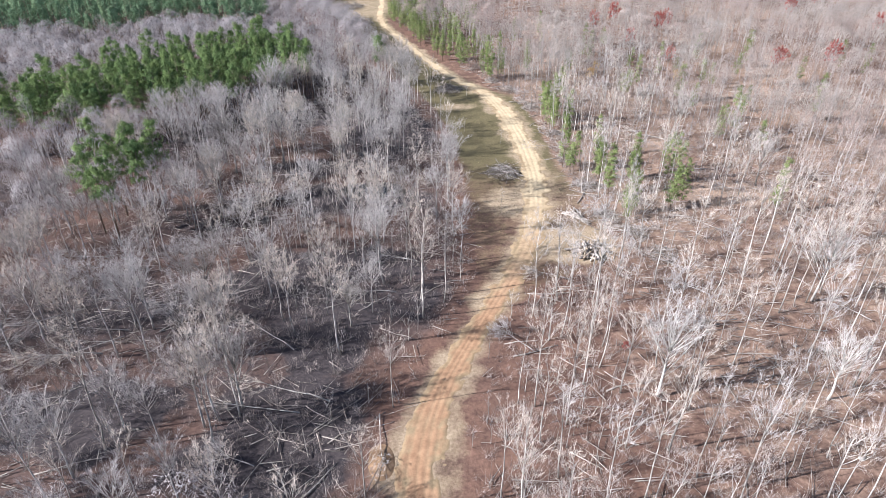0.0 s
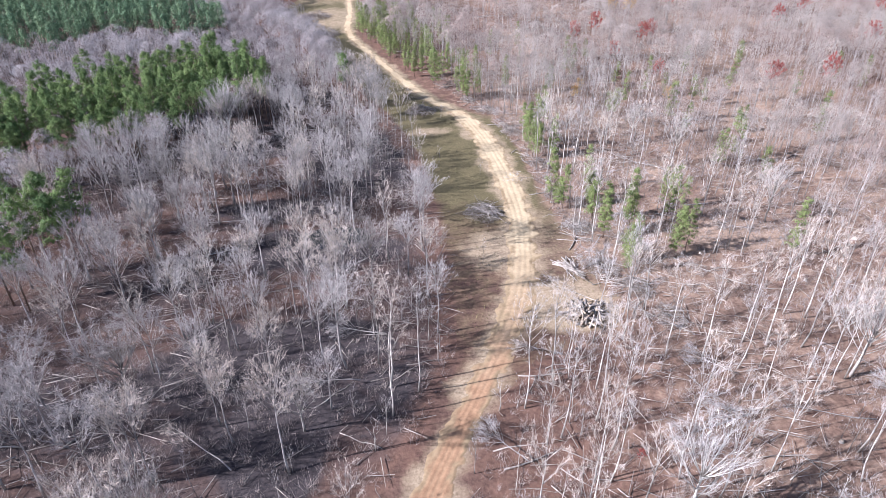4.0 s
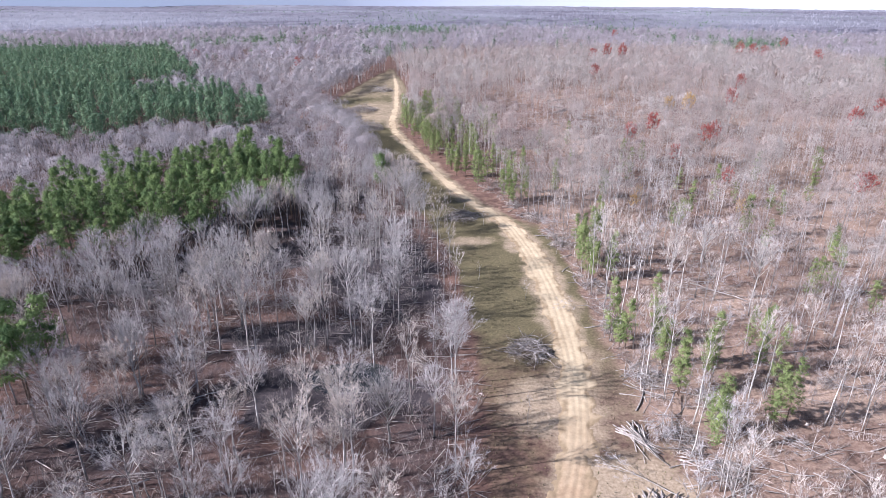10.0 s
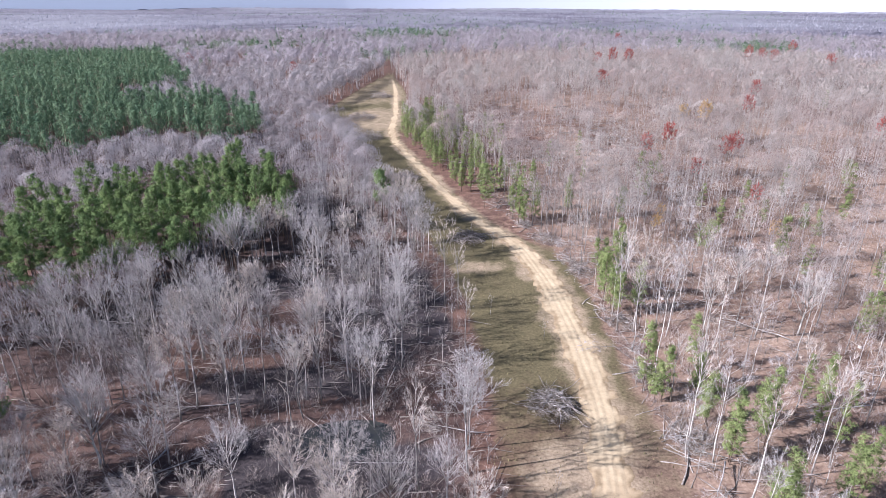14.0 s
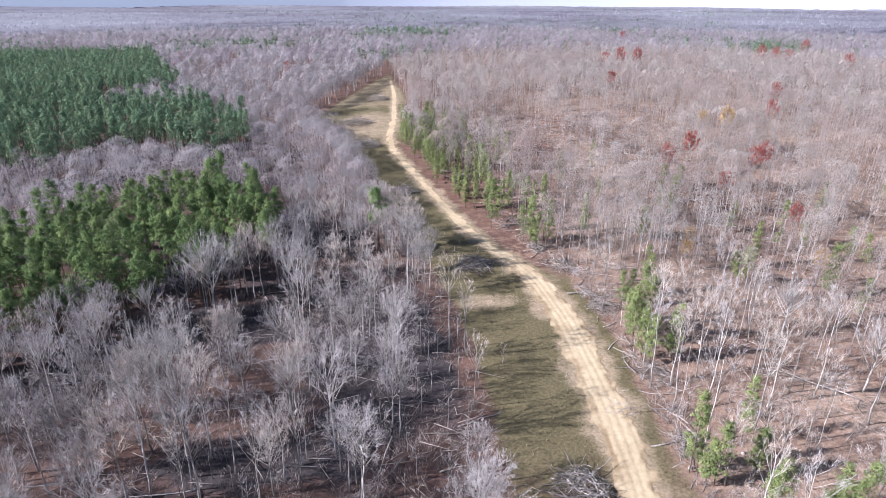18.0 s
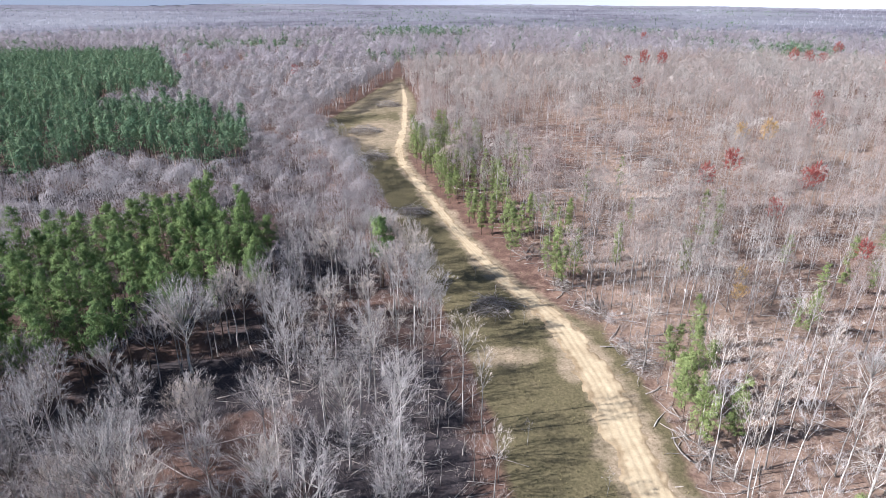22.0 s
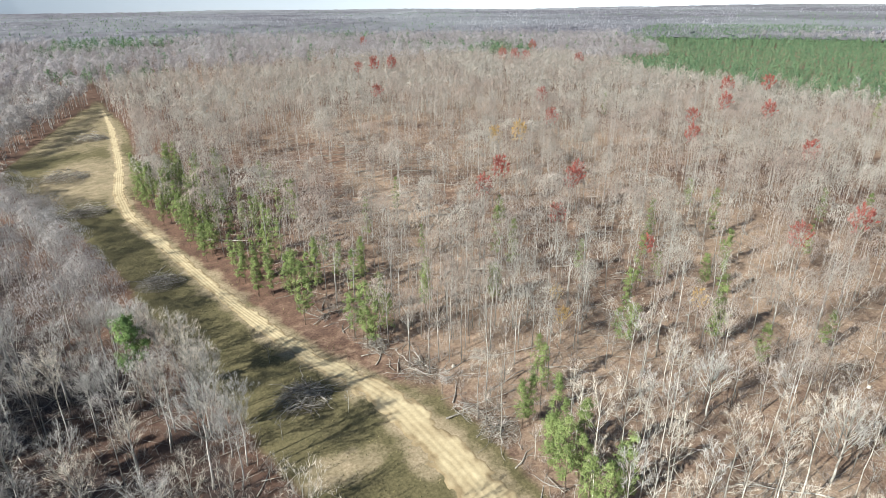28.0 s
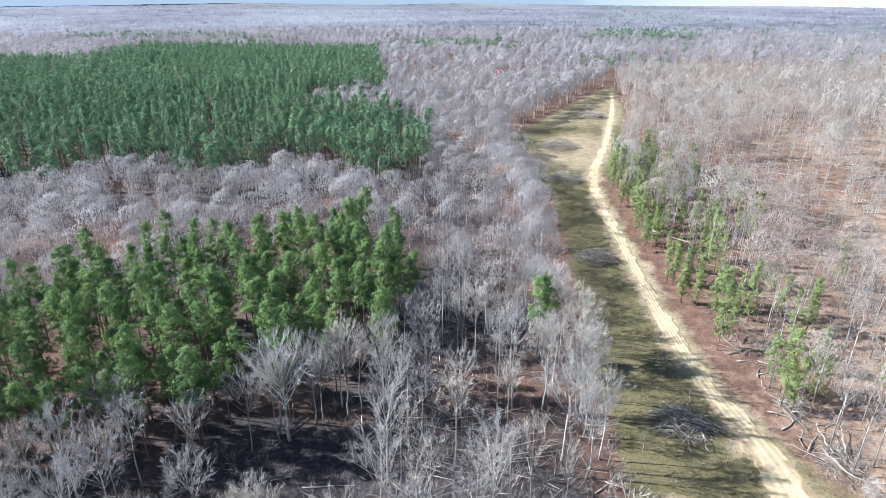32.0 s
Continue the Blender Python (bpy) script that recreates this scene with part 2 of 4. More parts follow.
def tube(pts, radii, sides=6):
    """A closed tapered tube along a line of points."""
    pts, radii = np.array(pts, float), np.array(radii, float)
    u, w = frames_of(np.gradient(pts, axis=0))
    a = np.arange(sides) * 2 * np.pi / sides
    ring = pts[:, None] + radii[:, None, None] * (np.cos(a)[None, :, None] * u[:, None] + np.sin(a)[None, :, None] * w[:, None])
    v = np.concatenate([ring.reshape(-1, 3), pts[:1], pts[-1:]])
    f, n = [], len(pts)
    for i in range(n - 1):
        for k in range(sides):
            p, q = i * sides + k, i * sides + (k + 1) % sides
            f += [(p, q, q + sides), (p, q + sides, p + sides)]
    for k in range(sides):
        f += [(n * sides, (k + 1) % sides, k), (n * sides + 1, (n - 1) * sides + k, (n - 1) * sides + (k + 1) % sides)]
    return v, np.array(f)


def prisms(p0, p1, r0, r1, sides=3):
    """Many straight tapered sticks at once."""
    p0, p1 = np.array(p0, float).reshape(-1, 3), np.array(p1, float).reshape(-1, 3)
    r0, r1 = np.broadcast_to(r0, len(p0)), np.broadcast_to(r1, len(p0))
    u, w = frames_of(p1 - p0)
    a = np.arange(sides) * 2 * np.pi / sides
    around = np.cos(a)[None, :, None] * u[:, None] + np.sin(a)[None, :, None] * w[:, None]
    v = np.concatenate([p0[:, None] + r0[:, None, None] * around, p1[:, None] + r1[:, None, None] * around], 1)
    f = []
    for k in range(sides):
        q = (k + 1) % sides
        f += [(k, q, q + sides), (k, q + sides, k + sides)]
    f = np.array(f)[None] + (np.arange(len(p0)) * 2 * sides)[:, None, None]
    return v.reshape(-1, 3), f.reshape(-1, 3)


def slivers(rng, p0, p1, width):
    """Many thin pointed blades at once, each turned at random about its length."""
    p0, p1 = np.array(p0, float).reshape(-1, 3), np.array(p1, float).reshape(-1, 3)
    u, w = frames_of(p1 - p0)
    a = rng.uniform(0, np.pi, len(p0))[:, None]
    s = (np.cos(a) * u + np.sin(a) * w) * np.broadcast_to(width, len(p0))[:, None] / 2
    v = np.stack([p0 - s, p0 + s, p1], 1).reshape(-1, 3)
    return v, np.arange(len(v)).reshape(-1, 3)


def join(pieces):
    vs, fs, at = [], [], 0
    for v, f in pieces:
        vs.append(v), fs.append(f + at)
        at += len(v)
    return np.concatenate(vs), np.concatenate(fs)


def unit(v):
    return v / np.maximum(np.linalg.norm(v, axis=-1, keepdims=True), 1e-9)


def sown(shape, x, y, turn, size, tilt=None):
    """A shape (verts, tris) set down at many places."""
    v, f = shape
    x, y, turn, size = (np.asarray(k, float) for k in (x, y, turn, size))
    c, s = np.cos(turn)[:, None], np.sin(turn)[:, None]
    px, py, pz = v[:, 0][None] * size[:, None], v[:, 1][None] * size[:, None], v[:, 2][None] * size[:, None]
    if tilt is not None:
        px = px + tilt[:, None] * pz
    out = np.stack([px * c - py * s + x[:, None], px * s + py * c + y[:, None], pz + height(x, y)[:, None] - 0.05], 2)
    faces = f[None] + (np.arange(len(x)) * len(v))[:, None, None]
    return out.reshape(-1, 3), faces.reshape(-1, 3)


# ---- trees ----
def dome_points(rng, n, tall, wide, base, low=-0.5, near=0.72):
    """Places spread over the outside of a rounded crown."""
    k = np.arange(n) + 0.5
    up = 1 - (1 - low) * (k / n) ** 1.1
    az = k * 2.39996 + rng.normal(0, 0.35, n)
    flat = np.sqrt(np.maximum(0, 1 - up * up))
    mid, high = tall * (0.5 + 0.5 * base), tall * (0.5 - 0.5 * base)
    v = np.stack([np.cos(az) * flat, np.sin(az) * flat, up], 1)
    return v * [wide, wide, high] * rng.uniform(near, 1.06, n)[:, None] + [0, 0, mid]


def limb_lines(rng, tips, line, base, tall, count=4):
    """Limbs from the trunk to the crown's outside: out first, then bending upward."""
    reach = np.hypot(tips[:, 0], tips[:, 1])
    z = np.clip(tips[:, 2] - reach * rng.uniform(0.9, 1.5, len(tips)) - tall * 0.08, tall * base * 0.8, line[-1, 2])
    start = np.stack([np.interp(z, line[:, 2], line[:, a]) for a in range(3)], 1)
    way = tips - start
    bow = start + way * [0.54, 0.54, 0.46] + rng.normal(0, 0.05, way.shape) * reach[:, None]
    t = np.linspace(0, 1, count)[None, :, None]
    return (1 - t) ** 2 * start[:, None] + 2 * t * (1 - t) * bow[:, None] + t * t * tips[:, None]


def bare_tree(rng, tall, wide, base, girth, n1, n2, n3, n4, twig=0.02, sides=5, fork=0.72, twig_len=0.55, low=-0.3, near=0.7):
    """A leafless tree: trunk, limbs that fan out to a rounded crown, and branches that fork twice more into fine twigs."""
    k = 6
    z = np.linspace(0, tall * fork, k)
    wander = np.cumsum(rng.normal(0, tall * 0.007, (k, 2)), 0)
    wander[0] = 0
    line = np.c_[wander, z]
    trunk = tube(line, girth * np.array([1.35, 1.0, 0.88, 0.74, 0.58, 0.3]), sides)
    tips = dome_points(rng, n1, tall * 0.95, wide * 0.76, base, low, near)
    lines = limb_lines(rng, tips, line, base, tall)
    limbs = [tube(p, girth * rng.uniform(0.28, 0.5) * np.array([1, 0.75, 0.5, 0.16]), 3) for p in lines]

    def sprout(p, d, n, count, first, along, stray, lift, lo, hi):
        i = np.repeat(np.arange(len(p)), count)
        q = p[i] + d[i] * (n[i] * rng.uniform(first, 1.0, len(i)))[:, None]
        e = unit(d[i] * along + [0, 0, lift] + rng.normal(0, stray, (len(i), 3)))
        return q, e, rng.uniform(lo, hi, len(i))

    mid, end = lines[:, 2] - lines[:, 1], lines[:, 3] - lines[:, 2]
    p, d, n = np.concatenate([lines[:, 1], lines[:, 2]]), np.concatenate([unit(mid), unit(end)]), np.concatenate([np.linalg.norm(mid, axis=1), np.linalg.norm(end, axis=1)])
    p, d, n = sprout(p, d, n, (n2 + 1) // 2, 0.1, 1.0, 0.36, 0.1, 0.22 * wide, 0.45 * wide)
    limbs.append(prisms(p, p + d * n[:, None], girth * 0.13, girth * 0.05))
    p, d, n = sprout(p, d, n, n3, 0.2, 0.9, 0.32, 0.12, 0.12 * wide, 0.28 * wide)
    limbs.append(slivers(rng, p, p + d * n[:, None], max(0.02, girth * 0.19)))
    p, d, n = sprout(p, d, n, n4, 0.1, 0.8, 0.3, 0.1, 0.5 * twig_len, 1.3 * twig_len)
    return trunk, join(limbs), slivers(rng, p, p + d * n[:, None], twig * rng.uniform(0.7, 1.3, len(p)))


def scales(p, facing, along, long, width):
    """Many small pointed blades, each facing one way and growing another."""
    n = unit(facing)
    e = unit(along - (along * n).sum(1, keepdims=True) * n)
    s = np.cross(n, e) * np.broadcast_to(width, len(p))[:, None] / 2
    long = np.broadcast_to(long, len(p))[:, None]
    v = np.stack([p - e * long * 0.4 - s, p - e * long * 0.4 + s, p + e * long * 0.6], 1).reshape(-1, 3)
    return v, np.arange(len(v)).reshape(-1, 3)


def puff(rng, n, tall, wide, base, long, width, lobes=6, stray=0.35):
    """A rounded crown of fine twigs with a few bulges, seen from too far to follow its branches."""
    high = tall * (0.5 - 0.5 * base)
    bulge = unit(rng.normal(0, 1, (lobes, 3)) + [0, 0, 0.8])
    v = unit(rng.normal(0, 1, (n, 3)) + [0, 0, 0.55])
    r = 0.74 + 0.26 * np.max(np.clip(v @ bulge.T, 0, 1) ** 6, axis=1)
    p = v * [wide, wide, high * 1.1] * (r * rng.uniform(0.5, 1.0, n) ** 0.35)[:, None] + [0, 0, tall - high * 1.05]
    grow = unit(p - [0, 0, tall * base * 0.8])
    near = bulge[np.argmax(v @ bulge.T, axis=1)]
    return scales(p, v + 0.45 * near + rng.normal(0, stray, (n, 3)), grow + rng.normal(0, 0.35, (n, 3)), long * rng.uniform(0.5, 1.3, n), width * rng.uniform(0.6, 1.4, n))


def plain_tree(rng, tall, wide, base, girth, n1, n, long, width, lobes=6, stray=0.35):
    """A lighter build of the same, for woods that stay further off: wood and twigs."""
    line = np.array([(0, 0, 0), (*rng.normal(0, 0.15, 2), tall * 0.4), (*rng.normal(0, 0.3, 2), tall * 0.8)])
    wood = [tube(line, [girth * 1.1, girth * 0.8, girth * 0.25], 3)]
    tips = dome_points(rng, n1, tall, wide * 0.9, base, -0.1, 0.75)
    p = limb_lines(rng, tips, line, base, tall, 3)
    wood.append(prisms(np.concatenate([p[:, 0], p[:, 1]]), np.concatenate([p[:, 1], p[:, 2]]), np.repeat([girth * 0.3, girth * 0.2], n1), np.repeat([girth * 0.2, girth * 0.06], n1)))
    return join(wood), puff(rng, n, tall, wide, base, long, width, lobes, stray)


def plume_tree(rng, tall, wide, base, girth, n, long, width, lobes=5, stray=0.35):
    """The lightest build: a trunk, a few limbs and a soft crown of short twigs."""
    top = np.array([*rng.normal(0, 0.3, 2), tall * 0.82])
    ends = dome_points(rng, 4, tall, wide * 0.8, base, 0.1)
    foot = top * rng.uniform(0.5, 0.7, 4)[:, None]
    wood = join([prisms(np.zeros((1, 3)), top[None], girth, girth * 0.4), prisms(foot, ends, girth * 0.4, girth * 0.12)])
    return wood, puff(rng, n, tall, wide, base, long, width, lobes, stray)


def pine(rng, tall, crown, wide, girth, whorls, tufts, blades, blade):
    """A pine: bare lower trunk, whorls of boughs, and needles in tufts."""
    line = np.array([(0, 0, 0), (*rng.normal(0, 0.1, 2), tall * 0.5), (*rng.normal(0, 0.2, 2), tall * 0.98)])
    trunk = tube(line, [girth * 1.2, girth * 0.8, girth * 0.12], 5 if blades > 5 else 3)
    starts, stops, cores = [], [], []
    for i in range(whorls):
        u = crown + (0.97 - crown) * (i + rng.uniform(0.2, 0.8)) / whorls
        s = np.array([np.interp(u * tall, line[:, 2], line[:, a]) for a in range(3)])
        w = (u - crown) / (1 - crown)
        for j in range(rng.integers(3, 6)):
            az = rng.uniform(0, 2 * np.pi)
            reach = wide * (0.6 + 0.4 * math.sin(min(1, w * 3) * 1.57)) * (1.08 - 0.8 * w ** 1.3) * rng.uniform(0.6, 1.12)
            e = s + np.array([math.cos(az) * reach, math.sin(az) * reach, reach * rng.uniform(0.0, 0.4)])
            starts.append(s), stops.append(e)
            for _ in range(tufts):
                t = rng.uniform(0.35, 1.05)
                cores.append(s + (e - s) * t + rng.normal(0, 0.12 * wide, 3) * [1, 1, 0.6])
    for _ in range(tufts * 2):
        cores.append(line[-1] + rng.normal(0, 0.3, 3) - [0, 0, 0.2])
    boughs = prisms(starts, stops, girth * 0.2, girth * 0.06)
    c = np.repeat(np.array(cores), blades, 0)
    puffed = rng.normal(0, 1, c.shape)
    c = c + puffed * 0.5 * blade
    out = unit(c - np.c_[np.zeros((len(c), 2)), np.minimum(c[:, 2] - 0.6, tall * 0.9)])
    needles = scales(c, out * 0.8 + unit(puffed) * 0.7 + [0, 0, 0.25], out * 0.5 + rng.normal(0, 1, c.shape), blade * rng.uniform(0.7, 1.4, len(c)), blade * 0.36)
    return trunk, boughs, needles


rng = np.random.default_rng(7)
SLIM = [bare_tree(rng, rng.uniform(15.5, 20), rng.uniform(2.2, 3.4), rng.uniform(0.5, 0.66), rng.uniform(0.08, 0.115), 11, 4, 4, 5, 0.021, fork=0.82, twig_len=0.7) for _ in range(9)]
BROAD = [bare_tree(rng, rng.uniform(16, 19), rng.uniform(5.2, 6.6), 0.34, rng.uniform(0.2, 0.25), 24, 6, 5, 5, 0.021, 6, 0.52, 0.75, 0.0, 0.85) for _ in range(4)]
DOME = [bare_tree(rng, rng.uniform(13, 17.5), rng.uniform(3.4, 5.0), rng.uniform(0.5, 0.6), rng.uniform(0.11, 0.15), 16, 6, 5, 6, 0.022, 5, 0.68, 0.62, -0.05, 0.85) for _ in range(7)]
YOUNG = [bare_tree(rng, rng.uniform(5, 9), rng.uniform(0.9, 1.5), 0.3, rng.uniform(0.04, 0.06), 7, 2, 3, 3, 0.02, 4, twig_len=0.4) for _ in range(6)]
YOUNG_MID = [plain_tree(rng, rng.uniform(5, 9), rng.uniform(0.9, 1.6), 0.3, 0.045, 4, 60, 0.5, 0.045, 4) for _ in range(4)]
MID = [plain_tree(rng, rng.uniform(14, 19.5), rng.uniform(1.7, 2.7), rng.uniform(0.45, 0.58), rng.uniform(0.09, 0.12), 7, 420, 0.6, 0.05, 6, 1.2) for _ in range(8)]
MID_BROAD = [plain_tree(rng, rng.uniform(13.5, 17), rng.uniform(3.9, 5.6), 0.42, 0.11, 11, 760, 0.68, 0.09, 9) for _ in range(6)]
FAR = [plume_tree(rng, rng.uniform(14, 19), rng.uniform(1.8, 2.9), rng.uniform(0.45, 0.58), 0.07, 330, 0.6, 0.075, 5, 1.4) for _ in range(6)]
FAR_BROAD = [plume_tree(rng, rng.uniform(13.5, 17), rng.uniform(3.9, 5.8), 0.42, 0.1, 720, 0.68, 0.13, 8) for _ in range(5)]
DISTANT = [plume_tree(rng, rng.uniform(14, 18.5), rng.uniform(2.0, 3.2), 0.48, 0.12, 85, 1.1, 0.24, 4, 1.2) for _ in range(5)]
DISTANT_BROAD = [plume_tree(rng, rng.uniform(13.5, 17), rng.uniform(3.8, 5.4), 0.42, 0.12, 170, 1.2, 0.36, 5) for _ in range(4)]
PINE = [pine(rng, rng.uniform(15, 20.5), 0.5, rng.uniform(2.4, 3.1), 0.12, 8, 7, 11, 0.36) for _ in range(7)]
PINE_FAR = [pine(rng, rng.uniform(14.5, 18.5), 0.5, rng.uniform(2.0, 2.6), 0.2, 6, 2, 5, 0.8) for _ in range(6)]
PINE_TINY = [pine(rng, rng.uniform(14.5, 18.5), 0.55, rng.uniform(2.2, 2.8), 0.2, 4, 1, 3, 1.5) for _ in range(4)]
PINE_THIN = [pine(rng, rng.uniform(9, 13.5), 0.2, rng.uniform(1.5, 2.2), 0.07, 10, 7, 8, 0.28) for _ in range(5)]
FLUSH = [bare_tree(rng, rng.uniform(15.5, 17.5), rng.uniform(2.9, 3.7), 0.45, 0.13, 16, 4, 5, 14, 0.11, 5, twig_len=0.4, low=-0.1, near=0.8) for _ in range(3)]


def density(x, y):
    """Share of places in the woods that carry a tall leafless tree."""
    gap = (x > left_edge(y) - np.where((y > 226) & (y < 400), 5.0, 0.5)) & (x < right_edge(y) + 1.0) & (y < 545)
    d = np.where(x < 0.5 * (left_edge(y) + right_edge(y)), 1.05, 0.95) * np.ones_like(x)
    d = d * (0.3 + 1.2 * field(x, y, 26, 21, 2))
    d = np.where((x > -125) & (x < -38) & (y > 128) & (y < 168), np.maximum(d, 0.85), d)
    d = np.where((x > -66) & (x < -16) & (y > 176) & (y < 196), 0.05, d)
    d = np.where(np.hypot((x + 17) / 16, (y - 131) / 9) < 1, 0.15, d)
    d = np.where(np.hypot((x + 50) / 14, (y - 68) / 8) < 1, 0.15, d)
    d = np.where((x < left_edge(y) - 3) & (y > 232) & (y < 330), np.maximum(d, 1.0), d)
    for px, py, ax, ay in ((-22, 62, 14, 15), (-17, 84, 12, 12), (-27, 101, 15, 11)):
        d = np.where(np.hypot((x - px) / ax, (y - py) / ay) < 1, d * 0.65, d)
    d = np.where((x > -24) & (x < left_edge(y) - np.where(y > 208, 4, 14)) & (y > 150) & (y < 240), np.maximum(d, 1.7), d)
    d = np.where(np.hypot((x - 72) / 36, (y - 335) / 75) < 1, d * 0.6, d)
    d = np.where(np.hypot((x - 63) / 9, (y - 290) / 16) < 1, d * 0.4, d)
    d = d * (1 - 0.45 * (smooth(x, 30, 40) * smooth(-x, -110, -80) * smooth(-y, -230, -190)))
    d = np.where(np.hypot((x - 62) / 18, (y - 120) / 22) < 1, d * 0.6, d)
    d = np.where(np.hypot((x - 22) / 22, (y - 66) / 18) < 1, d * 0.6, d)
    return np.where(gap | inside(PINES_A, x, y) | inside(PINES_B, x, y) | inside(PINES_C, x, y), 0, d)


def scatter(seed, x0, x1, y0, y1, step):
    """Jittered grid of places."""
    r = np.random.default_rng(seed)
    gx, gy = np.meshgrid(np.arange(x0, x1, step), np.arange(y0, y1, step))
    x, y = gx.ravel() + r.uniform(-0.5, 0.5, gx.size) * step, gy.ravel() + r.uniform(-0.5, 0.5, gx.size) * step
    return x, y, r


def in_view(x, y, spare=8):
    """Where the flight can look: a wide fan to the north of its start."""
    return (y > 38) & (np.abs(x) < (y + 25) * 1.75 + spare)


# ---- ground ----
def steps(lo, fine_lo, fine_hi, hi, step, grow=1.22):
    mid = list(np.arange(fine_lo, fine_hi + 1e-6, step))
    out, s = [], step
    while (out[-1] if out else fine_hi) < hi:
        s *= grow
        out.append((out[-1] if out else fine_hi) + s)
    back, s = [], step
    while (back[-1] if back else fine_lo) > lo:
        s *= grow
        back.append((back[-1] if back else fine_lo) - s)
    return np.array(back[::-1] + mid + out)


def grid_mesh(name, gx, gy, gz, mats):
    ny, nx = gx.shape
    i = np.arange(ny * nx).reshape(ny, nx)
    a, b, c, d = i[:-1, :-1].ravel(), i[:-1, 1:].ravel(), i[1:, 1:].ravel(), i[1:, :-1].ravel()
    f = np.concatenate([np.stack([a, b, c], 1), np.stack([a, c, d], 1)])
    me = mesh_of(name, [(np.stack([gx.ravel(), gy.ravel(), gz.ravel()], 1), f, 0)], mats)
    me.polygons.foreach_set("use_smooth", np.ones(len(f), bool))
    return me


def paint(me, name, rgb):
    at = me.color_attributes.new(name, "FLOAT_COLOR", "POINT")
    at.data.foreach_set("color", np.concatenate([rgb, np.ones((len(rgb), 1))], 1).astype(np.float32).ravel())


def ground_material():
    """Leaf litter, grass of the open strip and bare earth, blended by three masks of where each grows."""
    m = bpy.data.materials.new("forest_floor")
    m.use_nodes = True
    n, l = m.node_tree.nodes, m.node_tree.links
    b = n["Principled BSDF"]
    b.inputs["Roughness"].default_value, b.inputs["Specular IOR Level"].default_value = 0.95, 0.1
    geo = n.new("ShaderNodeNewGeometry")
    zone = n.new("ShaderNodeVertexColor")
    zone.layer_name = "zone"
    sep = n.new("ShaderNodeSeparateColor")
    l.new(zone.outputs[0], sep.inputs[0])

    def noise_of(scale, detail=5):
        t = n.new("ShaderNodeTexNoise")
        t.inputs["Scale"].default_value, t.inputs["Detail"].default_value, t.inputs["Roughness"].default_value = scale, detail, 0.65
        l.new(geo.outputs["Position"], t.inputs["Vector"])
        return t.outputs[0]

    def ramp_of(fac, *stops):
        r = n.new("ShaderNodeValToRGB")
        for k, (p, c) in enumerate(stops):
            e = r.color_ramp.elements[k] if k < 2 else r.color_ramp.elements.new(p)
            e.position, e.color = p, (*c, 1)
        l.new(fac, r.inputs[0])
        return r.outputs[0]

    def blend(fac, a, c):
        x = n.new("ShaderNodeMix")
        x.data_type = "RGBA"
        l.new(fac, x.inputs[0]), l.new(a, x.inputs[6]), l.new(c, x.inputs[7])
        return x.outputs[2]

    def edge(mask, rough, lo=0.2, hi=0.8, amount=1.1):
        s = n.new("ShaderNodeMath")
        s.operation = "MULTIPLY_ADD"
        l.new(rough, s.inputs[0])
        s.inputs[1].default_value = amount
        o = n.new("ShaderNodeMath")
        o.operation = "SUBTRACT"
        l.new(mask, o.inputs[0])
        o.inputs[1].default_value = amount / 2
        l.new(o.outputs[0], s.inputs[2])
        r = n.new("ShaderNodeMapRange")
        r.inputs[1].default_value, r.inputs[2].default_value = lo, hi
        l.new(s.outputs[0], r.inputs[0])
        return r.outputs[0]

    fine, mid, wide = noise_of(2.2), noise_of(0.35), noise_of(0.06)
    litter = blend(wide, ramp_of(fine, (0.3, (0.03, 0.021, 0.018)), (0.72, (0.168, 0.105, 0.082))), ramp_of(mid, (0.3, (0.055, 0.029, 0.021)), (0.7, (0.228, 0.125, 0.085))))
    sand = ramp_of(fine, (0.3, (0.175, 0.113, 0.08)), (0.7, (0.40, 0.292, 0.213)))
    grass = blend(mid, ramp_of(fine, (0.3, (0.045, 0.042, 0.02)), (0.7, (0.118, 0.1, 0.05))), ramp_of(fine, (0.3, (0.085, 0.067, 0.035)), (0.75, (0.195, 0.152, 0.085))))
    earth = ramp_of(fine, (0.3, (0.20, 0.145, 0.09)), (0.7, (0.37, 0.285, 0.195)))
    col = blend(edge(sep.outputs[2], mid), litter, sand)
    col = blend(edge(sep.outputs[1], mid), col, grass)
    col = blend(edge(sep.outputs[0], mid), col, earth)
    # fourth mask: damp mud by the pool, and tree shade painted into the colour
    damp_and_shade = n.new("ShaderNodeVertexColor")
    damp_and_shade.layer_name = "damp_and_shade"
    dark_sep = n.new("ShaderNodeSeparateColor")
    l.new(damp_and_shade.outputs[0], dark_sep.inputs[0])
    col = blend(edge(dark_sep.outputs[0], mid, 0.25, 0.75, 0.9), col, ramp_of(fine, (0.3, (0.02, 0.018, 0.02)), (0.75, (0.08, 0.063, 0.06))))
    l.new(col, b.inputs["Base Color"])
    bp = n.new("ShaderNodeBump")
    bp.inputs["Strength"].default_value, bp.inputs["Distance"].default_value = 0.7, 0.12
    l.new(fine, bp.inputs["Height"])
    l.new(bp.outputs[0], b.inputs["Normal"])
    return m


gx, gy = np.meshgrid(steps(-4800, -75, 105, 4800, 1.1), steps(-600, 40, 400, 4800, 1.1))
gz = height(gx, gy)
X, Y = gx.ravel(), gy.ravel()
across = X - road_x(Y)
half = np.interp(Y, ROAD_Y, ROAD_W) / 2
rough = field(X, Y, 5, 31, 2) - 0.5
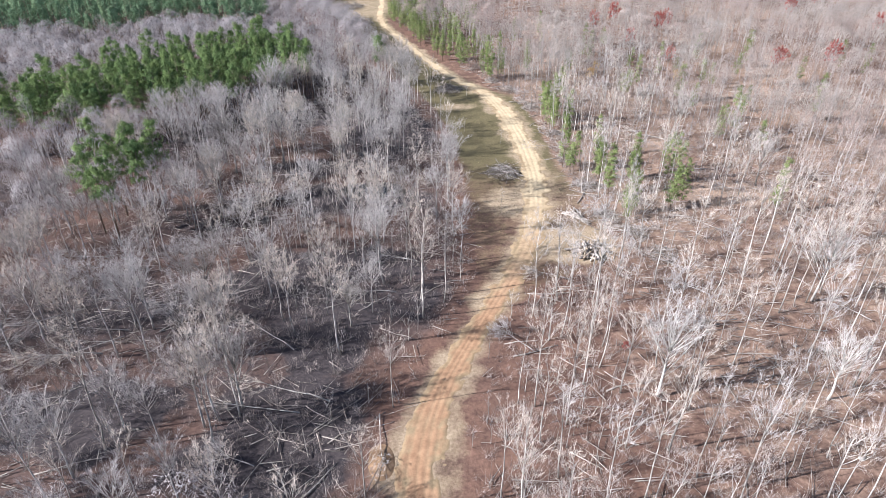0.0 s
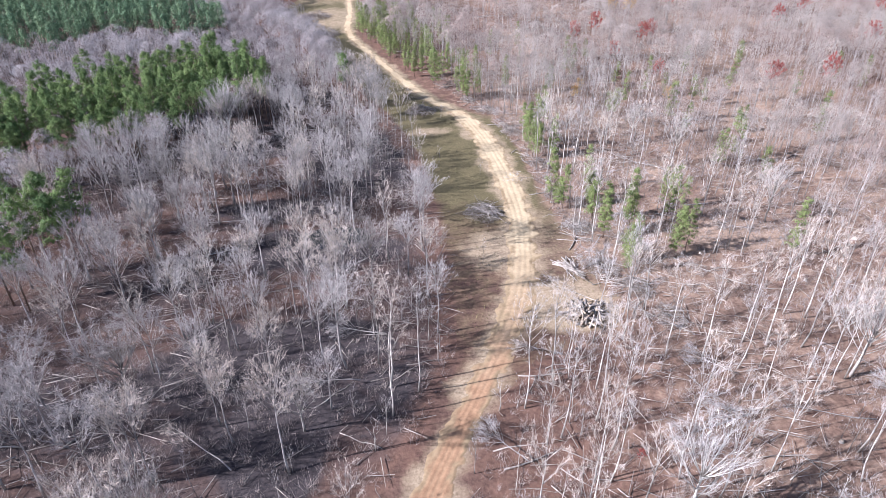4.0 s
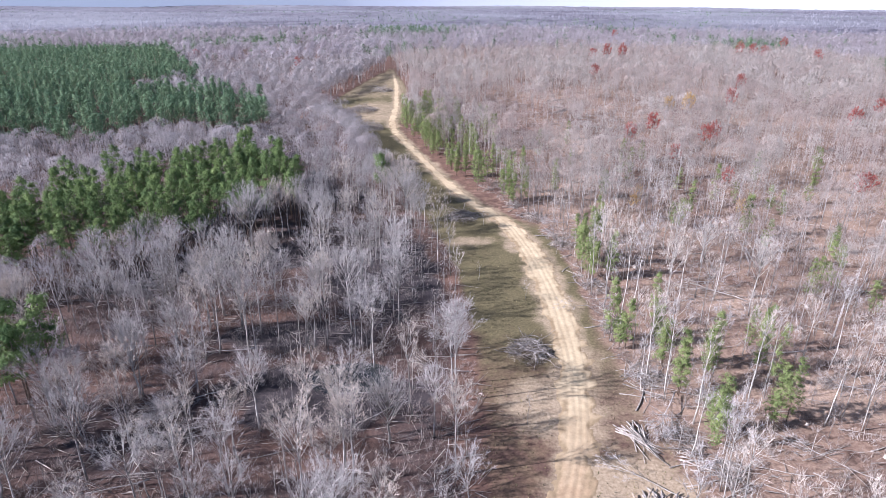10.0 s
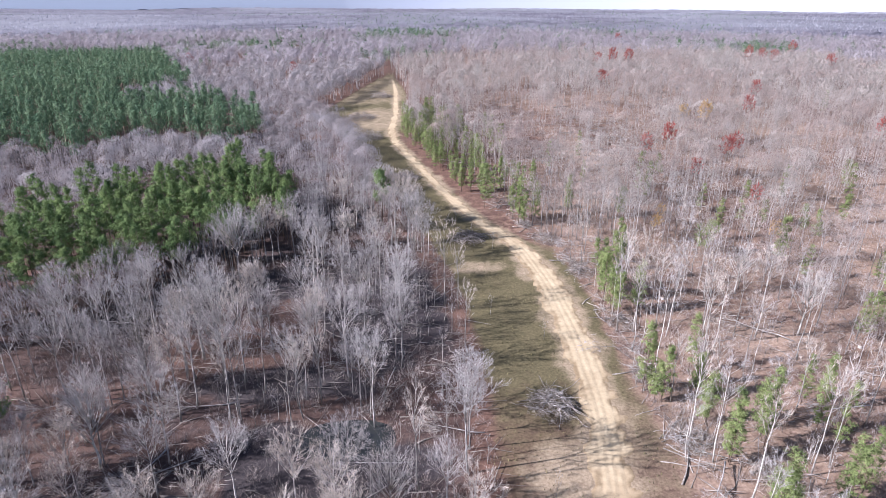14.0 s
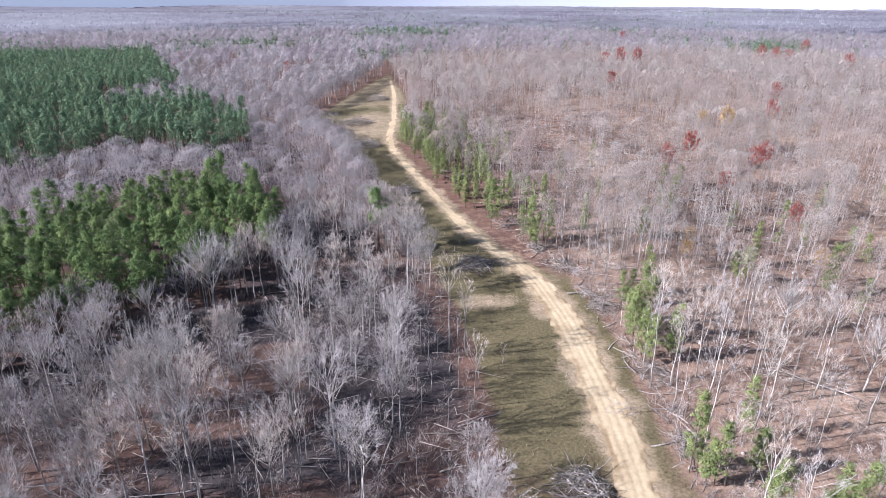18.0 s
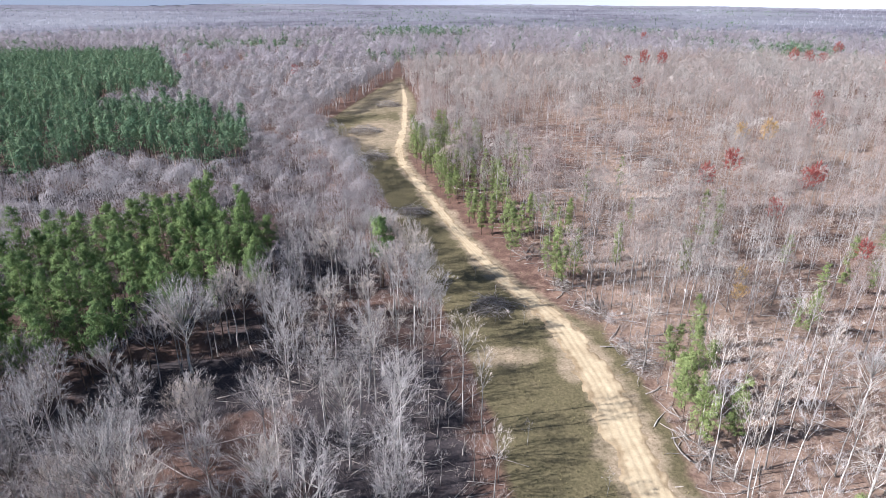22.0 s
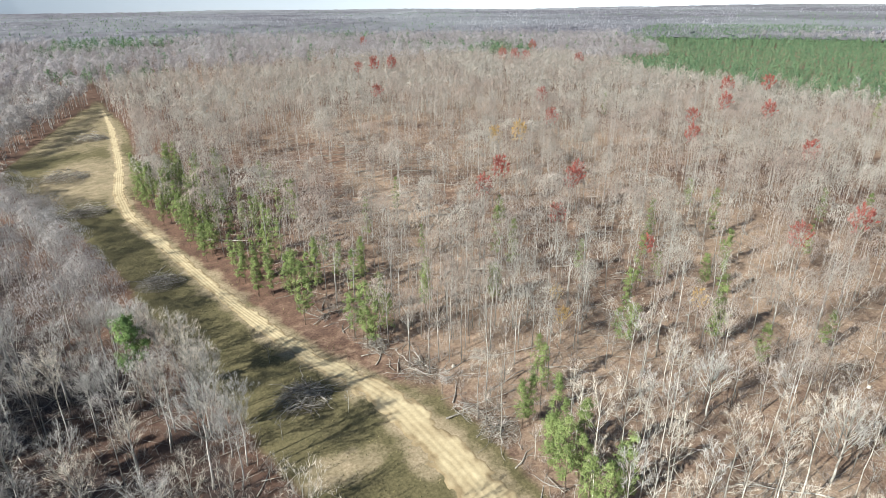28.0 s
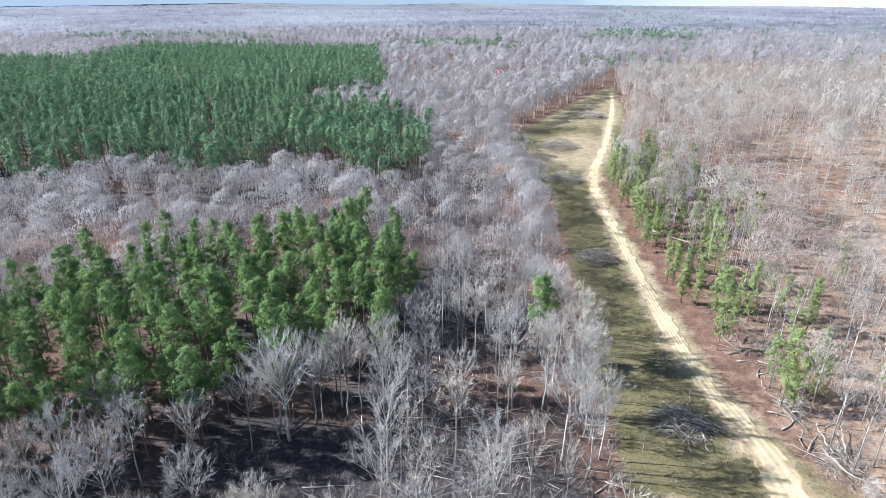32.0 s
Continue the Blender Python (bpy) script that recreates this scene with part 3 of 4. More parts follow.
strip = smooth(X - left_edge(Y) + 2 * rough, -1.5, 2.0) * smooth(right_edge(Y) - X + 2 * rough, -2.0, 1.0) * smooth(Y, 560, 530)
strip = strip * (1 - smooth(across - half, -0.5, 2.0) * smooth(Y, 195, 215) * smooth(Y, 350, 335))
bare = 0.72 * smooth(half + 1.2 - np.abs(across) + 5 * rough, -2.5, 2.5) * (Y < 535)
bare = np.maximum(bare, 0.9 * smooth(1 - np.hypot((X - 29) / 11, (Y - 107) / 10), -0.1, 0.5))
bare = np.maximum(bare, 0.75 * smooth(1 - np.hypot((X - 22) / 12, (Y - 126) / 12), 0, 0.6))
bare = np.maximum(bare, 0.62 * strip * smooth(1 - np.hypot((X + 19) / 24, (Y - 372) / 42), 0, 0.5))
bare = np.maximum(bare, 0.5 * strip * smooth(Y, 400, 430))
bare = np.maximum(bare, 0.6 * smooth(1 - np.hypot((X - 15) / 10, (Y - 195) / 5), 0, 0.6))
bare = np.maximum(bare, 0.45 * strip * smooth(Y, 100, 80))
sandy = (0.2 + 0.62 * field(X, Y, 45, 77, 2)) * smooth(X, 4, 50) + 0.45 * smooth(1 - np.hypot((X - 67) / 14, (Y - 300) / 48), 0, 0.8)
sandy = np.maximum(sandy, 0.75 * smooth(1 - np.hypot((X - 68) / 14, (Y - 158) / 14), 0, 0.6))
sandy = np.maximum(sandy, 0.95 * smooth(1 - np.hypot((X - 72) / 18, (Y - 126) / 10), 0, 0.6))
sandy = np.clip(sandy * (X > 0), 0, 1)
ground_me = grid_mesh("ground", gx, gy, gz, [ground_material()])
paint(ground_me, "zone", np.stack([bare, strip * (0.35 + 0.75 * smooth(Y, 115, 175)), sandy], 1))
# dark west floor: mud around the pool, elsewhere tree shade painted in
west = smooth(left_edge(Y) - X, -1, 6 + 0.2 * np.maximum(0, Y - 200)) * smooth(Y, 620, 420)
damp_and_shade = west * (0.1 + 0.8 * field(X, Y, 18, 15, 2))
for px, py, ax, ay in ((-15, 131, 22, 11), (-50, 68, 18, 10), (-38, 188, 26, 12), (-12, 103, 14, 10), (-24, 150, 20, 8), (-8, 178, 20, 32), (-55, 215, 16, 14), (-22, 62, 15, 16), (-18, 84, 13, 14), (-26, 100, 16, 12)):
    damp_and_shade = np.maximum(damp_and_shade, 0.95 * west * smooth(1 - np.hypot((X - px) / ax, (Y - py) / ay) + 0.6 * rough, -0.1, 0.5))
paint(ground_me, "damp_and_shade", np.stack([damp_and_shade, 0 * damp_and_shade, 0 * damp_and_shade], 1))
ground = tagged(new("ground", ground_me), "leaf-littered forest floor with an open grassy strip", "ground", kind="structure")


def road_material():
    """Packed earth: orange clay towards the south, pale sand further on, with worn wheel tracks."""
    m = bpy.data.materials.new("packed_earth")
    m.use_nodes = True
    n, l = m.node_tree.nodes, m.node_tree.links
    b = n["Principled BSDF"]
    b.inputs["Roughness"].default_value, b.inputs["Specular IOR Level"].default_value = 0.95, 0.1
    geo = n.new("ShaderNodeNewGeometry")
    lane = n.new("ShaderNodeVertexColor")
    lane.layer_name = "lane"
    sep = n.new("ShaderNodeSeparateColor")
    l.new(lane.outputs[0], sep.inputs[0])
    fine = n.new("ShaderNodeTexNoise")
    fine.inputs["Scale"].default_value, fine.inputs["Detail"].default_value, fine.inputs["Roughness"].default_value = 0.7, 8, 0.75
    l.new(geo.outputs["Position"], fine.inputs["Vector"])

    def ramp_of(a, c):
        r = n.new("ShaderNodeValToRGB")
        r.color_ramp.elements[0].position, r.color_ramp.elements[1].position = 0.3, 0.7
        r.color_ramp.elements[0].color, r.color_ramp.elements[1].color = (*a, 1), (*c, 1)
        l.new(fine.outputs[0], r.inputs[0])
        return r.outputs[0]

    def blend(fac, a, c):
        x = n.new("ShaderNodeMix")
        x.data_type = "RGBA"
        l.new(fac, x.inputs[0]), l.new(a, x.inputs[6]), l.new(c, x.inputs[7])
        return x.outputs[2]

    col = blend(sep.outputs[0], ramp_of((0.19, 0.105, 0.06), (0.35, 0.215, 0.125)), ramp_of((0.33, 0.25, 0.15), (0.5, 0.395, 0.255)))
    col = blend(sep.outputs[1], col, ramp_of((0.17, 0.118, 0.068), (0.30, 0.22, 0.13)))
    l.new(col, b.inputs["Base Color"])
    bp = n.new("ShaderNodeBump")
    bp.inputs["Strength"].default_value, bp.inputs["Distance"].default_value = 0.6, 0.08
    l.new(fine.outputs[0], bp.inputs["Height"])
    l.new(bp.outputs[0], b.inputs["Normal"])
    return m


ry = np.arange(20, 520, 0.6)
ru = np.linspace(-1.25, 1.25, 31)
rU, rY = np.meshgrid(ru, ry)
cx = np.convolve(np.pad(road_x(ry), 10, "edge"), np.ones(21) / 21, "valid")
rX = cx[:, None] + rU * (np.interp(rY, ROAD_Y, ROAD_W) / 2)
wob = (field(rX, rY, 3, 55, 3) - 0.5) + 0.6 * (field(rX, rY, 0.9, 56, 2) - 0.5)
ruts = sum(np.exp(-((rU - c - 0.06 * np.sin(rY / 9 + k)) / 0.07) ** 2) for k, c in enumerate((-0.55, -0.15, 0.2, 0.6)))
rZ = height(rX, rY) + 0.07 - 0.22 * smooth(np.abs(rU) + 0.9 * wob, 0.72, 1.2) - 0.05 * ruts + 0.04 * wob
road_me = grid_mesh("road", rX, rY, rZ, [road_material()])
tracks = np.clip(0.3 * ruts.ravel() * smooth(field(rX.ravel(), rY.ravel(), 12, 3, 2), 0.3, 0.6) + 0.95 * smooth(np.abs(rU.ravel()) + 1.1 * wob.ravel(), 0.45, 0.9) + 0.35 * smooth(field(rX.ravel(), rY.ravel(), 7, 63, 3), 0.5, 0.75), 0, 1)
paint(road_me, "lane", np.stack([smooth(rY.ravel() + 14 * wob.ravel(), 82, 135), tracks, 0 * tracks], 1))
tagged(new("road", road_me), "unpaved logging road of packed sandy earth with wheel ruts", "road", kind="structure")

# standing water in the low ground
t = np.linspace(0, 2 * np.pi, 60)
for px, py, ax, ay in ((-12, 136, 10, 6.0),):
    r = 0.8 + 0.5 * field(np.cos(t) * 3 + px, np.sin(t) * 3 + py, 2, 4, 2)
    pv = np.stack([px + ax * r * np.cos(t), py + ay * r * np.sin(t), np.full(60, -0.45)], 1)
    pv = np.concatenate([pv, [[px, py, -0.45]]])
    k = np.arange(60)
    tagged(new("water", mesh_of("water", [(pv, np.stack([np.full(60, 60), k, (k + 1) % 60], 1), 0)], [WATER])), "dark standing water in low ground", "water", kind="structure")


# ---- woods as things ----
def thing(name, x, y, turn, size, parts, label, category, group=""):
    """An empty at the foot of a tree with its parts under it."""
    ob = new(name)
    ob.matrix_basis = Matrix.LocRotScale((x, y, float(height(x, y)) - 0.05), Euler((0, 0, turn)), (size, size, size))
    made = {}
    for pn, me, pl in parts:
        made[pn] = part(pn, me, made.get("branchwork", ob) if pn == "crown" else ob, pl)
    return tagged(ob, label, category, group)


def tree_parts(shape, bark, twig):
    a, b, c = shape
    return [("trunk", mesh_of("trunk", [(*a, 0)], [bark]), ""), ("branchwork", mesh_of("branchwork", [(*b, 0)], [bark]), ""), ("crown", mesh_of("crown", [(*c, 0)], [twig]), "fine leafless twigs")]


def pine_parts(shape, needles):
    a, b, c = shape
    return [("trunk", mesh_of("trunk", [(*a, 0)], [PINE_BARK]), ""), ("crown", mesh_of("crown", [(*b, 1), (*c, 0)], [needles, PINE_BARK]), "tufts of green needles")]


SLIM_PARTS = [tree_parts(s, BARK, TWIG if k % 3 == 1 else TWIG_TAN) for k, s in enumerate(SLIM)]
DOME_PARTS = [tree_parts(s, BARK_GREY, TWIG_TAN if k % 3 == 1 else TWIG) for k, s in enumerate(DOME)]
BROAD_PARTS = [tree_parts(s, BARK_WHITE if k == 0 else BARK, TWIG) for k, s in enumerate(BROAD)]
YOUNG_PARTS = [tree_parts(s, BARK, TWIG) for s in YOUNG]
PINE_PARTS = [pine_parts(s, NEEDLE) for s in PINE]
THIN_PARTS = [pine_parts(s, NEEDLE_PALE) for s in PINE_THIN]
RED_PARTS = [tree_parts(s, BARK, RED) for s in FLUSH]
TAN_PARTS = [tree_parts(s, BARK, TAN_LEAF) for s in FLUSH]

# spreading trees that stand out
for k, (x, y, size) in enumerate(((29, 65, 0.95), (-34, 154, 1.12), (-39, 159, 1.05), (-45, 149, 0.9), (-41, 193, 1.12), (-4, 119, 0.72), (-62, 183, 0.8), (73, 160, 0.8), (70, 178, 0.72), (-50, 160, 0.85), (-38, 92, 0.75), (-28, 68, 0.8), (-45, 132, 0.85), (-20, 160, 0.8), (64, 84, 0.85), (80, 130, 0.8), (52, 62, 0.75), (-12, 175, 0.8), (-14, 84, 0.6))):
    thing("spreading_tree", x, y, k * 1.3, size, BROAD_PARTS[k % 4], "broad leafless hardwood with pale forking limbs", "tree", "spreading hardwoods")

x, y, r = scatter(11, -230, 330, 38, 560, 4.7)
west = x < 0.5 * (left_edge(y) + right_edge(y))
thicket = west & (x > left_edge(y) - 11) & (y < 208)
keep = (r.random(len(x)) < density(x, y) * np.where(thicket, 0.2, np.where(west, 0.14, 0.95))) & in_view(x, y)
x, y = x[keep], y[keep]
bx, by, rb = scatter(23, -230, 20, 38, 560, 7.2)
keep = (rb.random(len(bx)) < density(bx, by) * np.where((bx > left_edge(by) - np.where(by > 208, 4, 14)) & (by < 208), 0.08, np.where(by > 226, 1.05, np.where(by > 140, 1.5, 1.2)))) & in_view(bx, by) & (bx < left_edge(by))
bx, by = bx[keep], by[keep]
ey = np.concatenate([np.arange(112, 146, 8.0), np.arange(198, 228, 4.2), np.arange(200, 226, 5.0), np.arange(228, 520, 5.5)])
ex = left_edge(ey) - np.where((ey > 226) & (ey < 400), 6.5, 2.5) - np.where(np.arange(len(ey)) % 2, 7, 3) * rb.random(len(ey))
fx, fy = np.array(PINES_A[7:], float).T
t = np.linspace(0, len(fx) - 1, 14)
ex = np.concatenate([ex, np.interp(t, np.arange(len(fx)), fx) + rb.uniform(0, 3, 14)])
ey = np.concatenate([ey, np.interp(t, np.arange(len(fx)), fy) - rb.uniform(1, 4, 14)])
count = len(x)
x, y = np.concatenate([x, bx, ex]), np.concatenate([y, by, ey])
domed = np.arange(len(x)) >= count
away = np.hypot(x, np.maximum(0, np.abs(y - 90) - 50))
turn, size, kind = r.uniform(0, 6.28, len(x)), r.uniform(0.72, 1.12, len(x)), r.integers(0, 1000, len(x))
chosen = np.zeros(len(x), bool)
for near in (domed & (x > -72) & (x < 14) & (y > 44) & (y < 240), ~domed & (x > -45) & (x < 75) & (y > 44) & (y < 190)):
    order = np.argsort(away + 1000 * ~near, kind="stable")[:300]
    chosen[order] |= near[order]
for k in np.flatnonzero(chosen):
    if domed[k]:
        thing("rounded_tree", x[k], y[k], turn[k], size[k], DOME_PARTS[kind[k] % 7], "leafless hardwood with a rounded crown of grey twigs", "tree", "rounded hardwoods")
    else:
        thing("leafless_tree", x[k], y[k], turn[k], size[k], SLIM_PARTS[kind[k] % 9], "tall slim leafless hardwood with pale bark", "tree", "leafless hardwoods")
rest = ~chosen
close = rest & (np.hypot(x, y - 95) < 160)
remote = rest & (np.hypot(x, y - 95) > 330)
for side, twigs, label in ((x < left_edge(y), TWIG_MID, "grey leafless hardwoods of the low ground"), (x >= left_edge(y), TWIG_EAST, "tan leafless hardwoods on the gentle rise")):
    pieces = []
    for shapes, broad, mask in ((MID, MID_BROAD, close & side), (FAR, FAR_BROAD, rest & ~close & ~remote & side), (DISTANT, DISTANT_BROAD, remote & side)):
        wide = domed | ((kind % 10) < np.where(x < left_edge(y), 0, 2))
        for group, which in ((shapes, ~wide), (broad, wide)):
            for j, s in enumerate(group):
                w = mask & which & (kind % len(group) == j)
                pieces += [(*sown(s[0], x[w], y[w], turn[w], size[w]), 0), (*sown(s[1], x[w], y[w], turn[w], size[w]), 1)]
    tagged(new("woods", mesh_of("woods", pieces, [BARK_GREY, twigs])), label, "woods", kind="stuff")

# distant woods
x, y, r = scatter(12, -900, 1150, 60, 1050, 8.2)
d = np.hypot(x, y - 60)
keep = (r.random(len(x)) < density(x, y) * 1.25) & in_view(x, y, 30) & (d < 1000) & ~((x > -230) & (x < 330) & (y < 560))
x, y = x[keep], y[keep]
turn, size, kind = r.uniform(0, 6.28, len(x)), r.uniform(0.85, 1.25, len(x)), r.integers(0, 1000, len(x))
pieces = []
green = (y > 570) & (r.random(len(x)) < 0.05 + 0.7 * smooth(field(x, y, 150, 88, 2), 0.62, 0.74))
for j, s in enumerate(DISTANT + DISTANT_BROAD):
    w = np.where(kind // 9 % 10 < np.where(x < 0, 6, 3), 5 + kind % 4, kind % 5) == j
    w &= ~green
    pieces += [(*sown(s[0], x[w], y[w], turn[w], size[w]), 0), (*sown(s[1], x[w], y[w], turn[w], size[w] * 1.05), 1)]
for j, s in enumerate(PINE_TINY):
    w = green & (kind % 4 == j)
    pieces.append((*sown(s[2], x[w], y[w], turn[w], size[w]), 2))
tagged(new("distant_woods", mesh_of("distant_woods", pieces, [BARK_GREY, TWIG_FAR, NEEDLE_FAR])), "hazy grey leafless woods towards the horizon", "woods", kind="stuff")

# the furthest canopy, too far to tell its trees apart
rr = 930 * (1.0195 ** np.arange(66))
aa = np.radians(np.arange(-78, 78.01, 0.3))
rA, rR = np.meshgrid(aa, rr)
r = np.random.default_rng(5)
fx, fy = np.sin(rA) * rR + r.uniform(-2, 2, rA.shape), 60 + np.cos(rA) * rR + r.uniform(-4, 4, rA.shape)
fz = height(fx, fy) + 9 + 3 * r.random(rA.shape)
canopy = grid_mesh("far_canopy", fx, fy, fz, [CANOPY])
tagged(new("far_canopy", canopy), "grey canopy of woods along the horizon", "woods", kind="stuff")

n = 90000
ca, cr = r.uniform(-1.1, 1.1, n), 950 + 2250 * r.random(n) ** 1.5
cx0, cy0 = np.sin(ca) * cr, 60 + np.cos(ca) * cr
dark = field(cx0, cy0, 420, 88, 3) > 0.62
p = np.stack([cx0, cy0, height(cx0, cy0) + 7], 1)
q = p + np.c_[r.normal(0, 1.2, (n, 2)), r.uniform(3, 7.5, n)]
wide = np.clip(cr / 420, 2, 6) * r.uniform(0.6, 1.2, n)
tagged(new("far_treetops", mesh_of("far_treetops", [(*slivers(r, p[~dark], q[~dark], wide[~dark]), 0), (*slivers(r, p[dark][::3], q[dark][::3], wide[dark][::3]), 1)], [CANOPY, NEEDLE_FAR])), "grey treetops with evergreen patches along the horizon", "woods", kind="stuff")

# hazy distance at the horizon, added as a band with a faint glow of its own
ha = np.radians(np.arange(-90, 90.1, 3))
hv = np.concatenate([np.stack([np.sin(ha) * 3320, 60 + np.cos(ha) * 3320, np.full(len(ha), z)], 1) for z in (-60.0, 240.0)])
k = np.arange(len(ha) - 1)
haze = bpy.data.materials.new("glowing_haze")
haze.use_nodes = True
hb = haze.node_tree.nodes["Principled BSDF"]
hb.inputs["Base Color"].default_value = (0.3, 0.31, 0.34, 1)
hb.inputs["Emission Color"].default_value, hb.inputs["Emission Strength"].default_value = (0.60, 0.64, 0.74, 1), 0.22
n = len(ha)
tagged(new("backdrop", mesh_of("backdrop", [(hv, np.concatenate([np.stack([k, k + 1, k + 1 + n], 1), np.stack([k, k + 1 + n, k + n], 1)]), 0)], [haze])), "pale glowing band of haze at the horizon", "backdrop", kind="structure")

# ---- pines ----
x, y, r = scatter(13, -126, -29, 147, 254, 4.0)
keep = inside(PINES_A, x, y) & (r.random(len(x)) < 0.6 + 0.5 * field(x, y, 9, 91, 2))
x, y = x[keep], y[keep]
turn, size, kind = r.uniform(0, 6.28, len(x)), r.uniform(0.85, 1.1, len(x)), r.integers(0, 1000, len(x))
for k in np.argsort(np.hypot(x, y - 150))[:300]:
    thing("pine_tree", x[k], y[k], turn[k], size[k], PINE_PARTS[kind[k] % 7], "tall green pine with a bare lower trunk", "tree", "pine plantation")
for seed, poly, step, mul in ((14, PINES_B, 5.4, 1.1), (15, PINES_C, 5.8, 0.76)):
    p = np.array(poly)
    x, y, r = scatter(seed, p[:, 0].min(), p[:, 0].max(), p[:, 1].min(), p[:, 1].max(), step)
    keep = inside(poly, x, y) & in_view(x, y, 40) & (r.random(len(x)) < 0.93)
    x, y = x[keep], y[keep]
    turn, size, kind = r.uniform(0, 6.28, len(x)), mul * r.uniform(0.85, 1.15, len(x)), r.integers(0, 1000, len(x))
    pieces = []
    tiny = np.hypot(x, y - 90) > 400
    for j, s in enumerate(PINE_FAR + PINE_TINY):
        w = np.where(tiny, 6 + kind % 4, kind % 6) == j
        pieces += [(*sown(s[0], x[w], y[w], turn[w], size[w]), 0), (*sown(s[2], x[w], y[w], turn[w], size[w]), 1)]
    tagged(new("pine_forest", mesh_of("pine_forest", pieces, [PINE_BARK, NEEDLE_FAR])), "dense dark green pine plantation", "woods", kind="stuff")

LONE_PARTS = [pine_parts(pine(np.random.default_rng(90 + k), 18.5, 0.48, 3.2, 0.15, 9, 8, 13, 0.4), NEEDLE) for k in range(3)]
# single pines on the west side, and the round evergreen at the strip's edge
for k, (x, y, size) in enumerate(((-60, 129, 1.1), (-55.5, 129.5, 1.1), (-63.5, 127, 1.0), (-58, 126, 0.95), (-65, 119, 1.05), (-61.5, 117, 0.95), (-72, 139, 1.0))):
    thing("pine_tree", x, y, k * 1.7, size, LONE_PARTS[k % 3], "lone green pine among leafless trees", "tree", "lone pines")
round_pine = pine(np.random.default_rng(3), 16, 0.5, 3.9, 0.2, 7, 10, 13, 0.42)
thing("evergreen_tree", -9, 224, 0, 1.05, pine_parts(round_pine, NEEDLE), "dense round evergreen at the edge of the strip", "tree")

# thin young pines along the east side of the road
r = np.random.default_rng(16)
spots = [(31, 221), (28.5, 226), (159, 216), (162, 206), (175, 203), (138, 206), (119, 214), (202, 349), (71, 234), (89, 213), (104, 203), (73, 198), (88, 191), (298, 277), (283, 257), (85, 260), (42, 182), (45, 172), (49, 195), (38, 145), (45, 143), (53, 137), (63, 138), (84, 158), (90, 159), (44, 190), (44, 118), (56, 122), (40, 180), (43, 177), (41, 170), (60, 225), (45, 228), (34, 287), (44, 184), (39, 142), (44, 137), (43, 128), (50, 132), (59, 133), (54, 119), (43, 115), (79, 206), (47, 150), (70, 240), (84, 226), (96, 214), (112, 232), (128, 226), (120, 170), (88, 182), (140, 244), (56, 252), (62, 280), (48, 268), (104, 180), (92, 150), (76, 116)]
for _ in range(120):
    yy = 218 + 138 * r.random() ** 0.6
    spots.append((float(road_x(yy)) + 4.5 + abs(r.normal(0, 13)), yy))
spots += [(x + r.normal(0, 1.6), y + r.normal(0, 1.6)) for x, y in spots[:2] + spots[10:40]]
for k, (x, y) in enumerate(spots):
    thing("young_pine", x, y, r.uniform(0, 6.28), r.uniform(0.8, 1.15), THIN_PARTS[k % 5], "thin young pine with light green needles", "tree", "young pines")

# trees in red bud and with tan leaves
for k, (x, y, size) in enumerate(((80, 262, 0.9), (92, 272, 1.0), (105, 255, 1.0), (110, 259, 0.9), (88, 240, 0.8), (125, 201, 0.95), (141, 197, 1.0), (270, 335, 1.2), (296, 331, 1.3), (229, 283, 1.1), (146, 318, 1), (201, 297, 1), (228, 303, 1.1), (142, 492, 1.25), (134, 498, 1.1), (152, 488, 1.2), (257, 505, 1.2), (263, 500, 1.2), (249, 509, 1.2), (276, 457, 1.2), (109, 408, 1.0), (171, 271, 1), (171, 358, 1), (-83, 520, 1.1), (320, 570, 1.3), (215, 700, 1.3), (27, 73, 0.22), (94, 216, 0.7), (190, 240, 1.0), (-190, 620, 1.1))):
    thing("red_maple", x, y, k * 2.1, size, RED_PARTS[k % 3], "leafless maple flushed with red spring buds", "tree", "red maples")
for k, (x, y, size) in enumerate(((118, 300, 1.05), (112, 306, 0.95), (62, 205, 0.55), (66, 212, 0.5), (88, 196, 0.6))):
    thing("tan_leaved_tree", x, y, k * 2.1, size, TAN_PARTS[k % 3], "tree still holding dry yellow-tan leaves", "tree", "tan-leaved trees")

# ---- saplings and undergrowth ----
x, y, r = scatter(17, -70, 90, 44, 235, 3.0)
keep = (density(x, y) > 0.05) & (r.random(len(x)) < (0.1 + 0.45 * field(x, y, 12, 66, 2)) * np.where(x < left_edge(y), 0.9, 1))
x, y = x[keep], y[keep]
turn, size, kind = r.uniform(0, 6.28, len(x)), r.uniform(0.6, 1.2, len(x)), r.integers(0, 1000, len(x))
first = np.argsort(np.abs(x - 12) + 0.3 * np.abs(y - 115))
for k in first[:300]:
    thing("sapling", x[k], y[k], turn[k], size[k], YOUNG_PARTS[kind[k] % 6], "thin leafless sapling in the undergrowth", "sapling", "saplings")
pieces = []
for j, s in enumerate(YOUNG_MID):
    w = np.array([k for k in first[300:] if kind[k] % 4 == j], int)
    pieces += [(*sown(s[0], x[w], y[w], turn[w], size[w]), 0), (*sown(s[1], x[w], y[w], turn[w], size[w]), 1)]
tagged(new("young_growth", mesh_of("young_growth", pieces, [BARK, TWIG_MID])), "leafless saplings under the tall trees", "undergrowth", kind="stuff")
